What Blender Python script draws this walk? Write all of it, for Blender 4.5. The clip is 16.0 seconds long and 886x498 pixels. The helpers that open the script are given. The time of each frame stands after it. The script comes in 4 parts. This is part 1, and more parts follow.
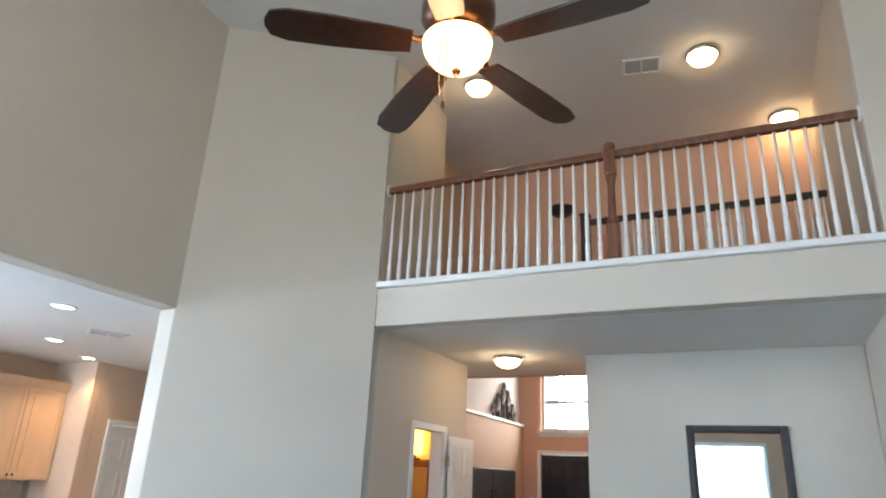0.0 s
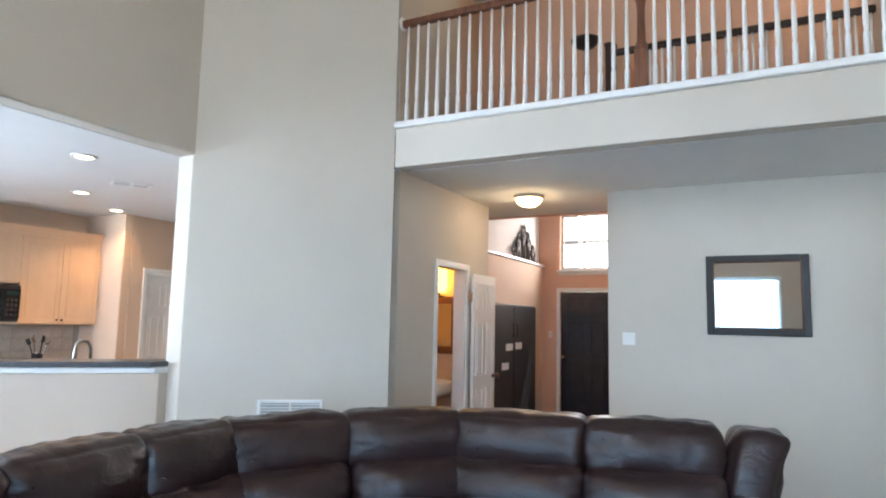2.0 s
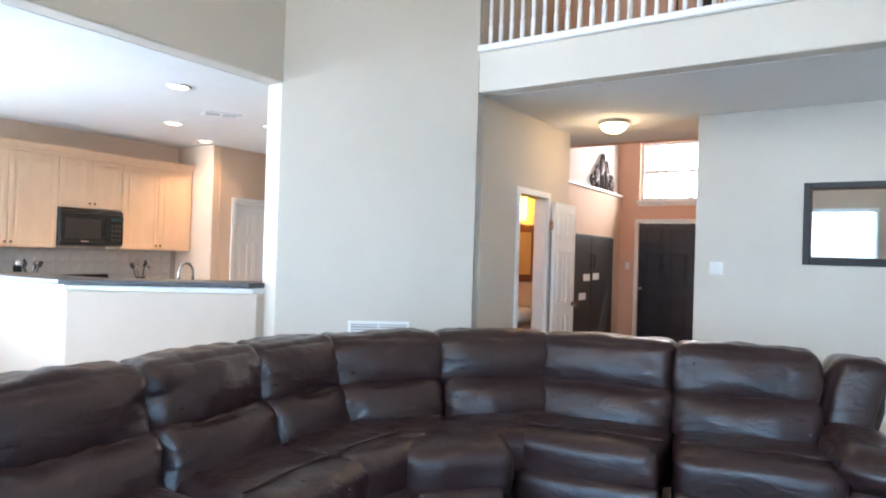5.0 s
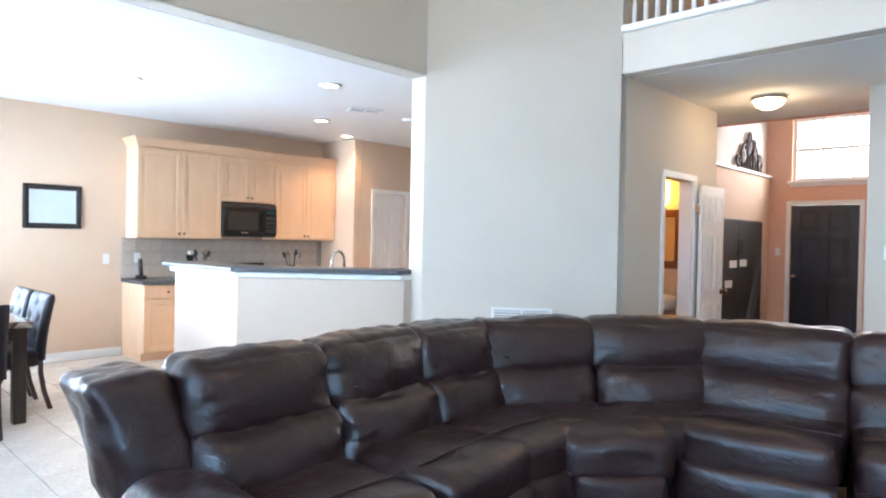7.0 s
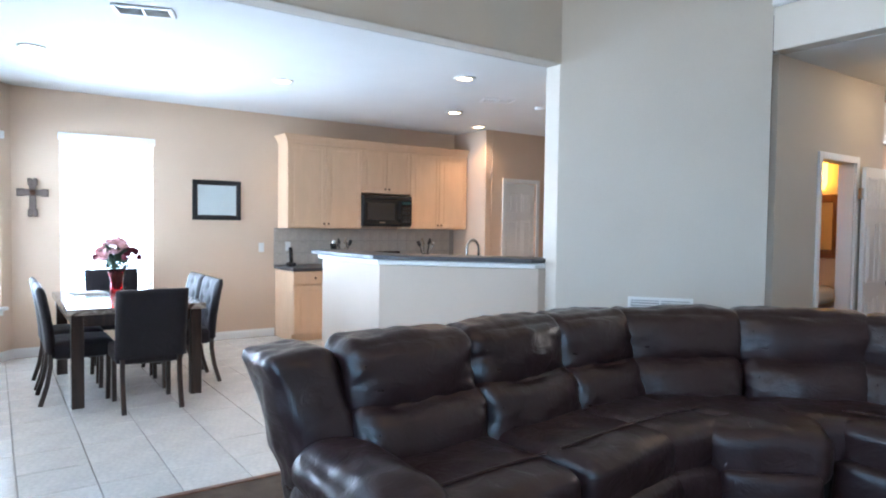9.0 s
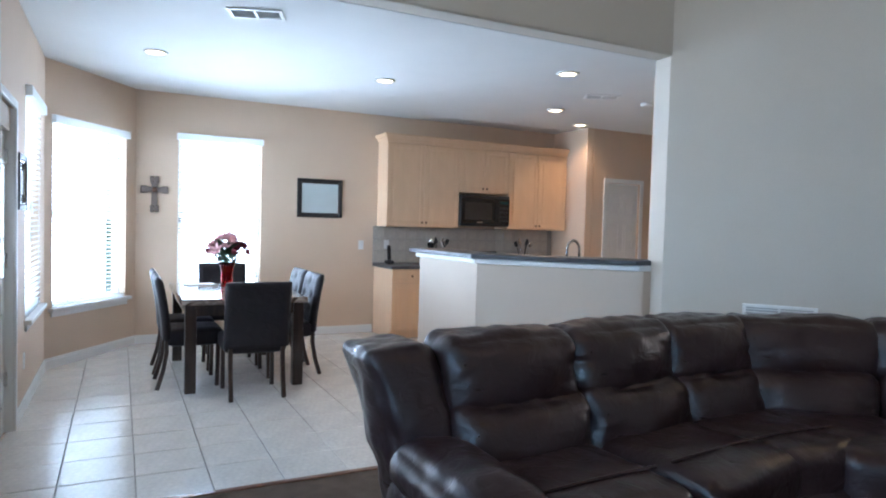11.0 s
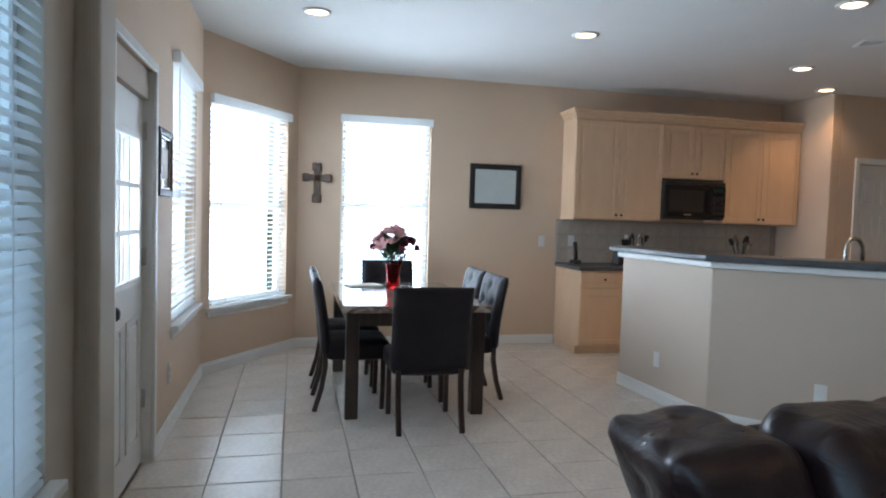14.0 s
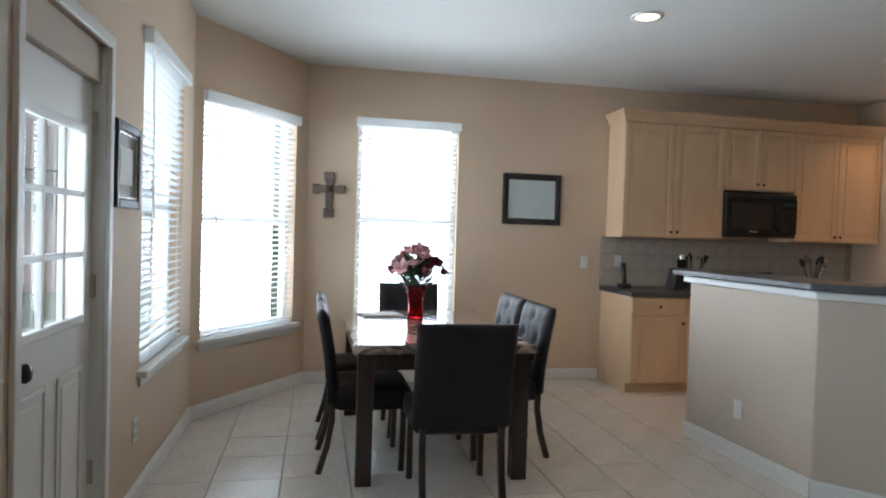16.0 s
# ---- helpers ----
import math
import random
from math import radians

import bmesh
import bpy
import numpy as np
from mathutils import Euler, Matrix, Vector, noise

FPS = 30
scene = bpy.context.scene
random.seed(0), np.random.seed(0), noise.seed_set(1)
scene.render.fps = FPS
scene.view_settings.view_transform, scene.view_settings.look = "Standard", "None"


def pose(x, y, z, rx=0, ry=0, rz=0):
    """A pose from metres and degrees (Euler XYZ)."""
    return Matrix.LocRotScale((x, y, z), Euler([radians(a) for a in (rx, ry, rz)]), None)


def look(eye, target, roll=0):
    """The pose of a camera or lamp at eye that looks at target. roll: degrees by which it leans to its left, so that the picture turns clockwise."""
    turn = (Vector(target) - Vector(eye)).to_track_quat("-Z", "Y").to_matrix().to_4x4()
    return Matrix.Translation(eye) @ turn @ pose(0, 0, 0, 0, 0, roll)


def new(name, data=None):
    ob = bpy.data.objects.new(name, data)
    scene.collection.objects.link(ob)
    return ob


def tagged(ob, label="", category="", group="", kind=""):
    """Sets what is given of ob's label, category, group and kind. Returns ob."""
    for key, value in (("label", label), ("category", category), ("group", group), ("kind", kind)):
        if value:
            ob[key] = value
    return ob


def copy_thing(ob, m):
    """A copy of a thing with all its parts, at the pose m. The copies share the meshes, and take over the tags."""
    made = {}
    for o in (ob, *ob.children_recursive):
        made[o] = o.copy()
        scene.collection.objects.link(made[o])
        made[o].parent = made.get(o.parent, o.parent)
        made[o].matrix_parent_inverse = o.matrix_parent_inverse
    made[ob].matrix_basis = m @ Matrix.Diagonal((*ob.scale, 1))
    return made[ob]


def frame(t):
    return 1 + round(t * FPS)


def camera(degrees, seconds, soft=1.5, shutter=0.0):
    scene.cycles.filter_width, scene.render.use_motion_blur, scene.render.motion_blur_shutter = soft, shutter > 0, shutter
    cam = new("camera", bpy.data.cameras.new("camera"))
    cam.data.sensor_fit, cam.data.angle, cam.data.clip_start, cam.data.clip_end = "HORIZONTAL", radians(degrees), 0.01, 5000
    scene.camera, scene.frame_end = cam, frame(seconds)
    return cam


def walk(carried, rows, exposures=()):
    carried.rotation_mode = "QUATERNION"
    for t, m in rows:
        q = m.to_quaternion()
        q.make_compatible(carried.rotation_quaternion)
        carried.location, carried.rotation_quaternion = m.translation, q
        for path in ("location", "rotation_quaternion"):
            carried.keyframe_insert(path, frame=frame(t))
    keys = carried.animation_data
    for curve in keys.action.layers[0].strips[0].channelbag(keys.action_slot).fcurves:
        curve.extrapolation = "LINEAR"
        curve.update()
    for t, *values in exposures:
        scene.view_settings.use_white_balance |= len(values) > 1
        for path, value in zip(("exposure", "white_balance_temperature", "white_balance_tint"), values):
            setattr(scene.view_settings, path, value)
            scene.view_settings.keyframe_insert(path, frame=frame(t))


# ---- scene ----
cam = camera(69.0, 16.0, soft=2.0)
PATH = [
    (0, (-0.053, 1.006, 1.575), (-0.882, 2.697, 2.249), 2.64),
    (0.5, (-0.071, 1.028, 1.540), (-0.919, 2.752, 2.097), 1.99),
    (1, (-0.088, 1.054, 1.525), (-0.957, 2.802, 1.962), 1.75),
    (1.5, (-0.094, 1.064, 1.515), (-0.986, 2.825, 1.837), 1.43),
    (2, (-0.103, 1.064, 1.494), (-1.014, 2.830, 1.718), 1.18),
    (2.5, (-0.104, 1.062, 1.462), (-1.036, 2.825, 1.609), 1.12),
    (3, (-0.129, 1.056, 1.439), (-1.079, 2.814, 1.528), 1.17),
    (5.5, (-0.212, 0.942, 1.428), (-1.374, 2.570, 1.425), 1.62),
    (6, (-0.207, 0.906, 1.428), (-1.453, 2.470, 1.414), 1.46),
    (6.5, (-0.254, 0.872, 1.420), (-1.572, 2.377, 1.399), 1.26),
    (7, (-0.310, 0.828, 1.412), (-1.695, 2.270, 1.382), 1.10),
    (7.5, (-0.348, 0.802, 1.417), (-1.803, 2.173, 1.374), 0.95),
    (8, (-0.362, 0.761, 1.414), (-1.879, 2.063, 1.361), 0.83),
    (8.5, (-0.345, 0.747, 1.413), (-1.926, 1.970, 1.352), 0.86),
    (9, (-0.284, 0.711, 1.415), (-1.921, 1.858, 1.343), 0.77),
    (11.5, (-0.451, 0.727, 1.382), (-2.262, 1.571, 1.300), 1.81),
    (12, (-0.622, 0.686, 1.388), (-2.458, 1.474, 1.292), 1.92),
    (12.5, (-0.848, 0.729, 1.352), (-2.720, 1.428, 1.259), 1.75),
    (13, (-1.088, 0.821, 1.375), (-2.997, 1.404, 1.259), 1.59),
    (13.5, (-1.343, 0.840, 1.352), (-3.276, 1.344, 1.247), 1.44),
    (14, (-1.593, 0.843, 1.346), (-3.539, 1.296, 1.247), 1.67),
    (14.5, (-1.836, 0.918, 1.335), (-3.795, 1.314, 1.254), 1.31),
    (15, (-2.026, 0.987, 1.354), (-3.994, 1.339, 1.280), 1.64),
    (15.5, (-2.213, 0.984, 1.347), (-4.180, 1.340, 1.290), 1.69),
    (16, (-2.414, 0.955, 1.354), (-4.375, 1.344, 1.302), 1.75),
]
walk(cam, [(t, look(eye, target, roll)) for t, eye, target, roll in PATH],
     exposures=[(0.0, 0.68, 6080, 11), (1.5, 0.82, 5950, 11), (3.0, 1.05, 5880, 11), (5.5, 1.27, 5820, 11), (7.0, 1.24, 5740, 11), (9.0, 0.62, 5600, 11), (11.5, 0.0, 5600, 11), (13.0, -0.32, 5750, 11), (14.5, -0.75, 6320, 11), (16.0, -0.82, 6600, 11)])

# ---------------------------------------------------------------- light
world = bpy.data.worlds.new("sky")
scene.world = world
world.use_nodes = True
wn = world.node_tree.nodes
sky = wn.new("ShaderNodeTexSky")
sky.sky_type, sky.sun_disc = "NISHITA", False
sky.sun_elevation, sky.sun_rotation = radians(58), radians(25)
world.node_tree.links.new(sky.outputs[0], wn["Background"].inputs[0])
wn["Background"].inputs[1].default_value = 0.15


def sun(elev, rot, strength):
    d = bpy.data.lights.new("sun", "SUN")
    d.energy, d.angle, d.color = strength, radians(0.6), (1, 0.95, 0.88)
    e, r = radians(elev), radians(rot)
    ob = new("sun", d)
    ob.matrix_world = look((0, 0, 20), (0 - math.sin(r) * math.cos(e), -math.cos(r) * math.cos(e), 20 - math.sin(e)))
    return ob


sun(58, 25, 3.5)


def window_light(x, y, z, w, h, tx, ty, watts, color=(0.70, 0.85, 1.0)):
    """Sky light standing in a window's opening."""
    d = bpy.data.lights.new("window_light", "AREA")
    d.shape, d.size, d.size_y, d.energy, d.color = "RECTANGLE", w, h, watts, color
    ob = new("window_light", d)
    ob.matrix_world = look((x, y, z), (tx, ty, z))
    return ob


def bulb(x, y, z, watts, radius=0.06, color=(1.0, 0.72, 0.42)):
    d = bpy.data.lights.new("bulb", "POINT")
    d.energy, d.shadow_soft_size, d.color = watts, radius, color
    new("bulb", d).location = (x, y, z)


def down_light(x, y, z, watts):
    d = bpy.data.lights.new("down_light", "SPOT")
    d.energy, d.spot_size, d.spot_blend, d.shadow_soft_size, d.color = watts, radians(120), 0.6, 0.05, (1.0, 0.62, 0.32)
    new("down_light", d).location = (x, y, z)


# ---------------------------------------------------------------- materials
def mat(name, color, rough=0.6, metal=0.0, var=0.12, scale=6.0, fine=90.0, bump=0.15, spec=0.5, coat=0.0, emit=None, emit_strength=0.0):
    """Painted or natural surface: colour mottled at two scales, with fine relief."""
    m = bpy.data.materials.new(name)
    m.use_nodes = True
    n, l = m.node_tree.nodes, m.node_tree.links
    b = n["Principled BSDF"]
    b.inputs["Roughness"].default_value, b.inputs["Metallic"].default_value = rough, metal
    b.inputs["Specular IOR Level"].default_value, b.inputs["Coat Weight"].default_value = spec, coat
    tc = n.new("ShaderNodeTexCoord")
    big, small = n.new("ShaderNodeTexNoise"), n.new("ShaderNodeTexNoise")
    big.inputs["Scale"].default_value, big.inputs["Detail"].default_value = scale, 4
    small.inputs["Scale"].default_value, small.inputs["Detail"].default_value = fine, 3
    l.new(tc.outputs["Object"], big.inputs["Vector"]), l.new(tc.outputs["Object"], small.inputs["Vector"])
    add = n.new("ShaderNodeMath")
    add.operation = "ADD"
    l.new(big.outputs["Fac"], add.inputs[0]), l.new(small.outputs["Fac"], add.inputs[1])
    ramp = n.new("ShaderNodeMapRange")
    ramp.inputs["From Min"].default_value, ramp.inputs["From Max"].default_value = 0.6, 1.4
    ramp.inputs["To Min"].default_value, ramp.inputs["To Max"].default_value = 1 - var, 1 + var
    l.new(add.outputs[0], ramp.inputs["Value"])
    mul = n.new("ShaderNodeVectorMath")
    mul.operation = "MULTIPLY"
    mul.inputs[0].default_value = color
    l.new(ramp.outputs[0], mul.inputs[1])
    l.new(mul.outputs[0], b.inputs["Base Color"])
    if bump:
        bp = n.new("ShaderNodeBump")
        bp.inputs["Strength"].default_value, bp.inputs["Distance"].default_value = bump, 0.004
        l.new(small.outputs["Fac"], bp.inputs["Height"])
        l.new(bp.outputs[0], b.inputs["Normal"])
    if emit:
        b.inputs["Emission Color"].default_value, b.inputs["Emission Strength"].default_value = (*emit, 1), emit_strength
    return m


def wood(name, dark, light, scale=5.0, stretch=(1, 1, 0.12), rough=0.45, coat=0.0):
    """Wood with drawn-out grain along the object's z."""
    m = mat(name, light, rough, var=0.05, coat=coat, bump=0.05)
    n, l = m.node_tree.nodes, m.node_tree.links
    tc, mp, nz, cr = n.new("ShaderNodeTexCoord"), n.new("ShaderNodeMapping"), n.new("ShaderNodeTexNoise"), n.new("ShaderNodeValToRGB")
    mp.inputs["Scale"].default_value = stretch
    nz.inputs["Scale"].default_value, nz.inputs["Detail"].default_value, nz.inputs["Distortion"].default_value = scale * 6, 6, 0.6
    cr.color_ramp.elements[0].color, cr.color_ramp.elements[1].color = (*dark, 1), (*light, 1)
    cr.color_ramp.elements[0].position, cr.color_ramp.elements[1].position = 0.3, 0.7
    l.new(tc.outputs["Object"], mp.inputs[0]), l.new(mp.outputs[0], nz.inputs["Vector"]), l.new(nz.outputs["Fac"], cr.inputs[0])
    l.new(cr.outputs[0], n["Principled BSDF"].inputs["Base Color"])
    return m


def glass(name, color=(1, 1, 1), rough=0.0):
    m = bpy.data.materials.new(name)
    m.use_nodes = True
    b = m.node_tree.nodes["Principled BSDF"]
    b.inputs["Base Color"].default_value, b.inputs["Roughness"].default_value = (*color, 1), rough
    b.inputs["Transmission Weight"].default_value, b.inputs["IOR"].default_value = 1.0, 1.45
    return m


def marble(name):
    m = mat(name, (0.3, 0.24, 0.2), 0.12, var=0.1, coat=0.4, bump=0)
    n, l = m.node_tree.nodes, m.node_tree.links
    tc, nz, cr = n.new("ShaderNodeTexCoord"), n.new("ShaderNodeTexNoise"), n.new("ShaderNodeValToRGB")
    nz.inputs["Scale"].default_value, nz.inputs["Detail"].default_value, nz.inputs["Distortion"].default_value = 5, 8, 2.5
    cr.color_ramp.elements[0].color, cr.color_ramp.elements[1].color = (0.09, 0.06, 0.045, 1), (0.5, 0.42, 0.34, 1)
    cr.color_ramp.elements[0].position, cr.color_ramp.elements[1].position = 0.38, 0.62
    e = cr.color_ramp.elements.new(0.5)
    e.color = (0.26, 0.19, 0.15, 1)
    l.new(tc.outputs["Object"], nz.inputs["Vector"]), l.new(nz.outputs["Fac"], cr.inputs[0]), l.new(cr.outputs[0], n["Principled BSDF"].inputs["Base Color"])
    return m


def leather(name, color, rough=0.36):
    """Creased leather: wide soft folds, fine grain and worn patches of gloss."""
    m = mat(name, color, rough, var=0.35, scale=4, fine=220, bump=0.06, spec=0.45, coat=0.12)
    m.node_tree.nodes["Principled BSDF"].inputs["Coat Roughness"].default_value = 0.25
    n, l = m.node_tree.nodes, m.node_tree.links
    b = n["Principled BSDF"]
    tc, mp, nz, bp = n.new("ShaderNodeTexCoord"), n.new("ShaderNodeMapping"), n.new("ShaderNodeTexNoise"), n.new("ShaderNodeBump")
    mp.inputs["Scale"].default_value = (1.0, 1.0, 1.5)
    nz.inputs["Scale"].default_value, nz.inputs["Detail"].default_value, nz.inputs["Distortion"].default_value = 9, 4, 1.1
    bp.inputs["Strength"].default_value, bp.inputs["Distance"].default_value = 0.5, 0.016
    old = b.inputs["Normal"].links[0].from_node
    l.new(tc.outputs["Object"], mp.inputs[0]), l.new(mp.outputs[0], nz.inputs["Vector"]), l.new(nz.outputs["Fac"], bp.inputs["Height"])
    l.new(old.outputs[0], bp.inputs["Normal"]), l.new(bp.outputs[0], b.inputs["Normal"])
    r = n.new("ShaderNodeMapRange")
    r.inputs["To Min"].default_value, r.inputs["To Max"].default_value = rough - 0.06, rough + 0.16
    l.new(nz.outputs["Fac"], r.inputs["Value"]), l.new(r.outputs[0], b.inputs["Roughness"])
    return m


WALL = mat("wall_paint_beige", (0.58, 0.525, 0.445), 0.75, var=0.05, scale=1.5, fine=160, bump=0.25)
TAN = mat("wall_paint_tan", (0.64, 0.48, 0.345), 0.75, var=0.05, scale=1.5, fine=160, bump=0.25)
# House beige, darkened and warmed in colour to offset the window light on it.
BARWALL = mat("wall_beige_toned_for_light", (0.57, 0.475, 0.385), 0.75, var=0.05, scale=1.5, fine=160, bump=0.25)
TERRA = mat("wall_paint_terracotta", (0.68, 0.42, 0.29), 0.75, var=0.05, scale=1.5, fine=160, bump=0.25)
CEIL = mat("ceiling_paint_white", (0.74, 0.73, 0.70), 0.9, var=0.04, scale=2, fine=120, bump=0.4)
WHITE = mat("trim_paint_white", (0.8, 0.79, 0.76), 0.4, var=0.04, scale=3, fine=60, bump=0.05)
CARPET = mat("carpet_brown", (0.13, 0.09, 0.065), 0.95, var=0.4, scale=9, fine=260, bump=0.9, spec=0.1)
TILE = mat("floor_tile_ceramic", (0.66, 0.61, 0.545), 0.22, var=0.14, scale=5, fine=40, bump=0.08)
GROUT = mat("grout_grey", (0.36, 0.325, 0.285), 0.9, var=0.15)
MAPLE = wood("maple_cabinet", (0.67, 0.45, 0.28), (0.72, 0.49, 0.31), 2, stretch=(1, 1, 0.25))
ESPRESSO = wood("espresso_wood", (0.018, 0.009, 0.006), (0.045, 0.022, 0.014), 4, rough=0.3, coat=0.3)
RAILWOOD = wood("stair_wood", (0.10, 0.035, 0.018), (0.22, 0.085, 0.04), 4, rough=0.35, coat=0.3)
MARBLE = marble("table_marble")
LEATHER = leather("sofa_leather_brown", (0.0235, 0.0112, 0.0112), 0.27)
SEATLEATHER = leather("chair_leather_black", (0.014, 0.010, 0.012), 0.48)
SEATLEATHER.node_tree.nodes["Principled BSDF"].inputs["Specular IOR Level"].default_value = 0.3
SEATLEATHER.node_tree.nodes["Principled BSDF"].inputs["Coat Weight"].default_value = 0.0
LAMINATE = mat("counter_laminate_grey", (0.075, 0.075, 0.08), 0.35, var=0.35, scale=30, fine=300, bump=0.05)
BLACK = mat("black_gloss", (0.012, 0.012, 0.013), 0.18, var=0.2, bump=0.02)
BLACKMATT = mat("black_matt", (0.02, 0.018, 0.017), 0.5, var=0.3, bump=0.1)
BLACKDOOR = mat("black_door_paint", (0.03, 0.032, 0.045), 0.22, var=0.2, bump=0.05, coat=0.6)
STEEL = mat("brushed_steel", (0.6, 0.58, 0.55), 0.25, 1.0, var=0.1, bump=0.05)
BRONZE = mat("bronze_metal", (0.12, 0.06, 0.035), 0.35, 0.9, var=0.25)
CROSSMETAL = mat("aged_cross_metal", (0.17, 0.125, 0.10), 0.6, 0.2, var=0.35)
IRON = mat("wrought_iron", (0.06, 0.045, 0.04), 0.55, 0.6, var=0.35)
SPLASH = mat("backsplash_tile", (0.48, 0.42, 0.35), 0.35, var=0.2, scale=9, fine=70, bump=0.1)
VENTDARK = mat("vent_shadow_grey", (0.42, 0.41, 0.40), 0.8)
PLASTIC = mat("white_plastic", (0.78, 0.77, 0.74), 0.35, var=0.02, bump=0)
SLAT = mat("blind_slat_white", (0.82, 0.82, 0.80), 0.45, var=0.03, bump=0.03)
sn, sl_ = SLAT.node_tree.nodes, SLAT.node_tree.links
tr_, mx_ = sn.new("ShaderNodeBsdfTranslucent"), sn.new("ShaderNodeMixShader")
tr_.inputs[0].default_value, mx_.inputs[0].default_value = (0.85, 0.87, 0.88, 1), 0.5
sl_.new(sn["Principled BSDF"].outputs[0], mx_.inputs[1]), sl_.new(tr_.outputs[0], mx_.inputs[2])
sl_.new(mx_.outputs[0], sn["Material Output"].inputs["Surface"])
MIRROR = mat("mirror_silver", (0.92, 0.93, 0.93), 0.02, 1.0, var=0.005, bump=0)
PAPER = mat("paper_white", (0.75, 0.75, 0.72), 0.7, var=0.05, bump=0.02)
MATBOARD = mat("picture_mat_grey", (0.55, 0.60, 0.58), 0.25, var=0.06, bump=0.0)
GLASS = glass("clear_glass")
RED = glass("red_glass", (0.75, 0.01, 0.02), 0.03)
LEAF = mat("leaf_green", (0.035, 0.07, 0.03), 0.5, var=0.4)
PETALPINK = mat("petal_pink", (0.72, 0.42, 0.42), 0.6, var=0.2)
PETALRED = mat("petal_dark_red", (0.16, 0.015, 0.03), 0.6, var=0.3)
LAMPGLASS = mat("lamp_glass_lit", (0.9, 0.8, 0.6), 0.4, var=0.02, bump=0, emit=(1.0, 0.66, 0.30), emit_strength=9)
CANLIT = mat("can_lamp_lit", (0.9, 0.85, 0.7), 0.4, var=0.02, bump=0, emit=(1.0, 0.70, 0.36), emit_strength=12)
FANLIT = mat("fan_bowl_lit", (0.9, 0.7, 0.4), 0.4, var=0.02, bump=0, emit=(1.0, 0.55, 0.18), emit_strength=5)
AMBER = mat("amber_shade_lit", (0.9, 0.6, 0.2), 0.5, var=0.02, bump=0, emit=(1.0, 0.50, 0.06), emit_strength=5)
GRASS = mat("lawn_grass", (0.07, 0.11, 0.035), 0.9, var=0.5, scale=2, fine=40, bump=0.8)
BRICK = mat("far_brick", (0.36, 0.25, 0.20), 0.85, var=0.3, scale=12, fine=60, bump=0.3)
SHINGLE = mat("far_shingle", (0.20, 0.16, 0.14), 0.9, var=0.4, scale=8, fine=50, bump=0.4)
FENCE = wood("fence_wood", (0.25, 0.18, 0.12), (0.42, 0.32, 0.22), 3, rough=0.85)


# ---------------------------------------------------------------- mesh helpers
def mesh_of(name, bm, material, smooth=False):
    me = bpy.data.meshes.new(name)
    bmesh.ops.recalc_face_normals(bm, faces=bm.faces)
    bm.to_mesh(me)
    bm.free()
    me.materials.append(material)
    if smooth:
        me.polygons.foreach_set("use_smooth", [True] * len(me.polygons))
    return me


def part(name, bm, material, parent=None, label="", m=None, smooth=False):
    ob = new(name, mesh_of(name, bm, material, smooth))
    if parent is not None:
        ob.parent = parent
    if m is not None:
        ob.matrix_basis = m
    return tagged(ob, label)


def thing(name, label, category, m=None, group="", kind=""):
    ob = new(name)
    ob.empty_display_size = 0.1
    if m is not None:
        ob.matrix_basis = m
    return tagged(ob, label, category, group, kind)


def box(x0, y0, z0, x1, y1, z1, bevel=0.0, segs=2, bm=None):
    own = bm is None
    b = bmesh.new()
    bmesh.ops.create_cube(b, size=1, matrix=Matrix.Translation(((x0 + x1) / 2, (y0 + y1) / 2, (z0 + z1) / 2)) @ Matrix.Diagonal((abs(x1 - x0), abs(y1 - y0), abs(z1 - z0), 1)))
    if bevel:
        bmesh.ops.bevel(b, geom=b.edges[:], offset=bevel, segments=segs, affect="EDGES", profile=0.5)
    if own:
        return b
    merge(bm, b)
    return bm


def merge(bm, other, m=None):
    if m is not None:
        bmesh.ops.transform(other, matrix=m, verts=other.verts)
    vs = [bm.verts.new(v.co) for v in other.verts]
    other.verts.index_update()
    for f in other.faces:
        bm.faces.new([vs[v.index] for v in f.verts])
    other.free()
    return bm


def prism(points, z0, z1, bevel=0.0):
    """An upright solid over a plan outline."""
    b = bmesh.new()
    f = b.faces.new([b.verts.new((x, y, z0)) for x, y in points])
    up = bmesh.ops.extrude_face_region(b, geom=[f])["geom"]
    bmesh.ops.translate(b, vec=(0, 0, z1 - z0), verts=[v for v in up if isinstance(v, bmesh.types.BMVert)])
    if bevel:
        bmesh.ops.bevel(b, geom=b.edges[:], offset=bevel, segments=2, affect="EDGES", profile=0.5)
    return b


def lathe(profile, steps=24):
    """A turned solid round z from (radius, height) pairs."""
    b = bmesh.new()
    rings = [[b.verts.new((r * math.cos(2 * math.pi * i / steps), r * math.sin(2 * math.pi * i / steps), z)) for i in range(steps)] for r, z in profile]
    for a, c in zip(rings, rings[1:]):
        for i in range(steps):
            b.faces.new((a[i], a[(i + 1) % steps], c[(i + 1) % steps], c[i]))
    b.faces.new(rings[0][::-1]), b.faces.new(rings[-1])
    return b


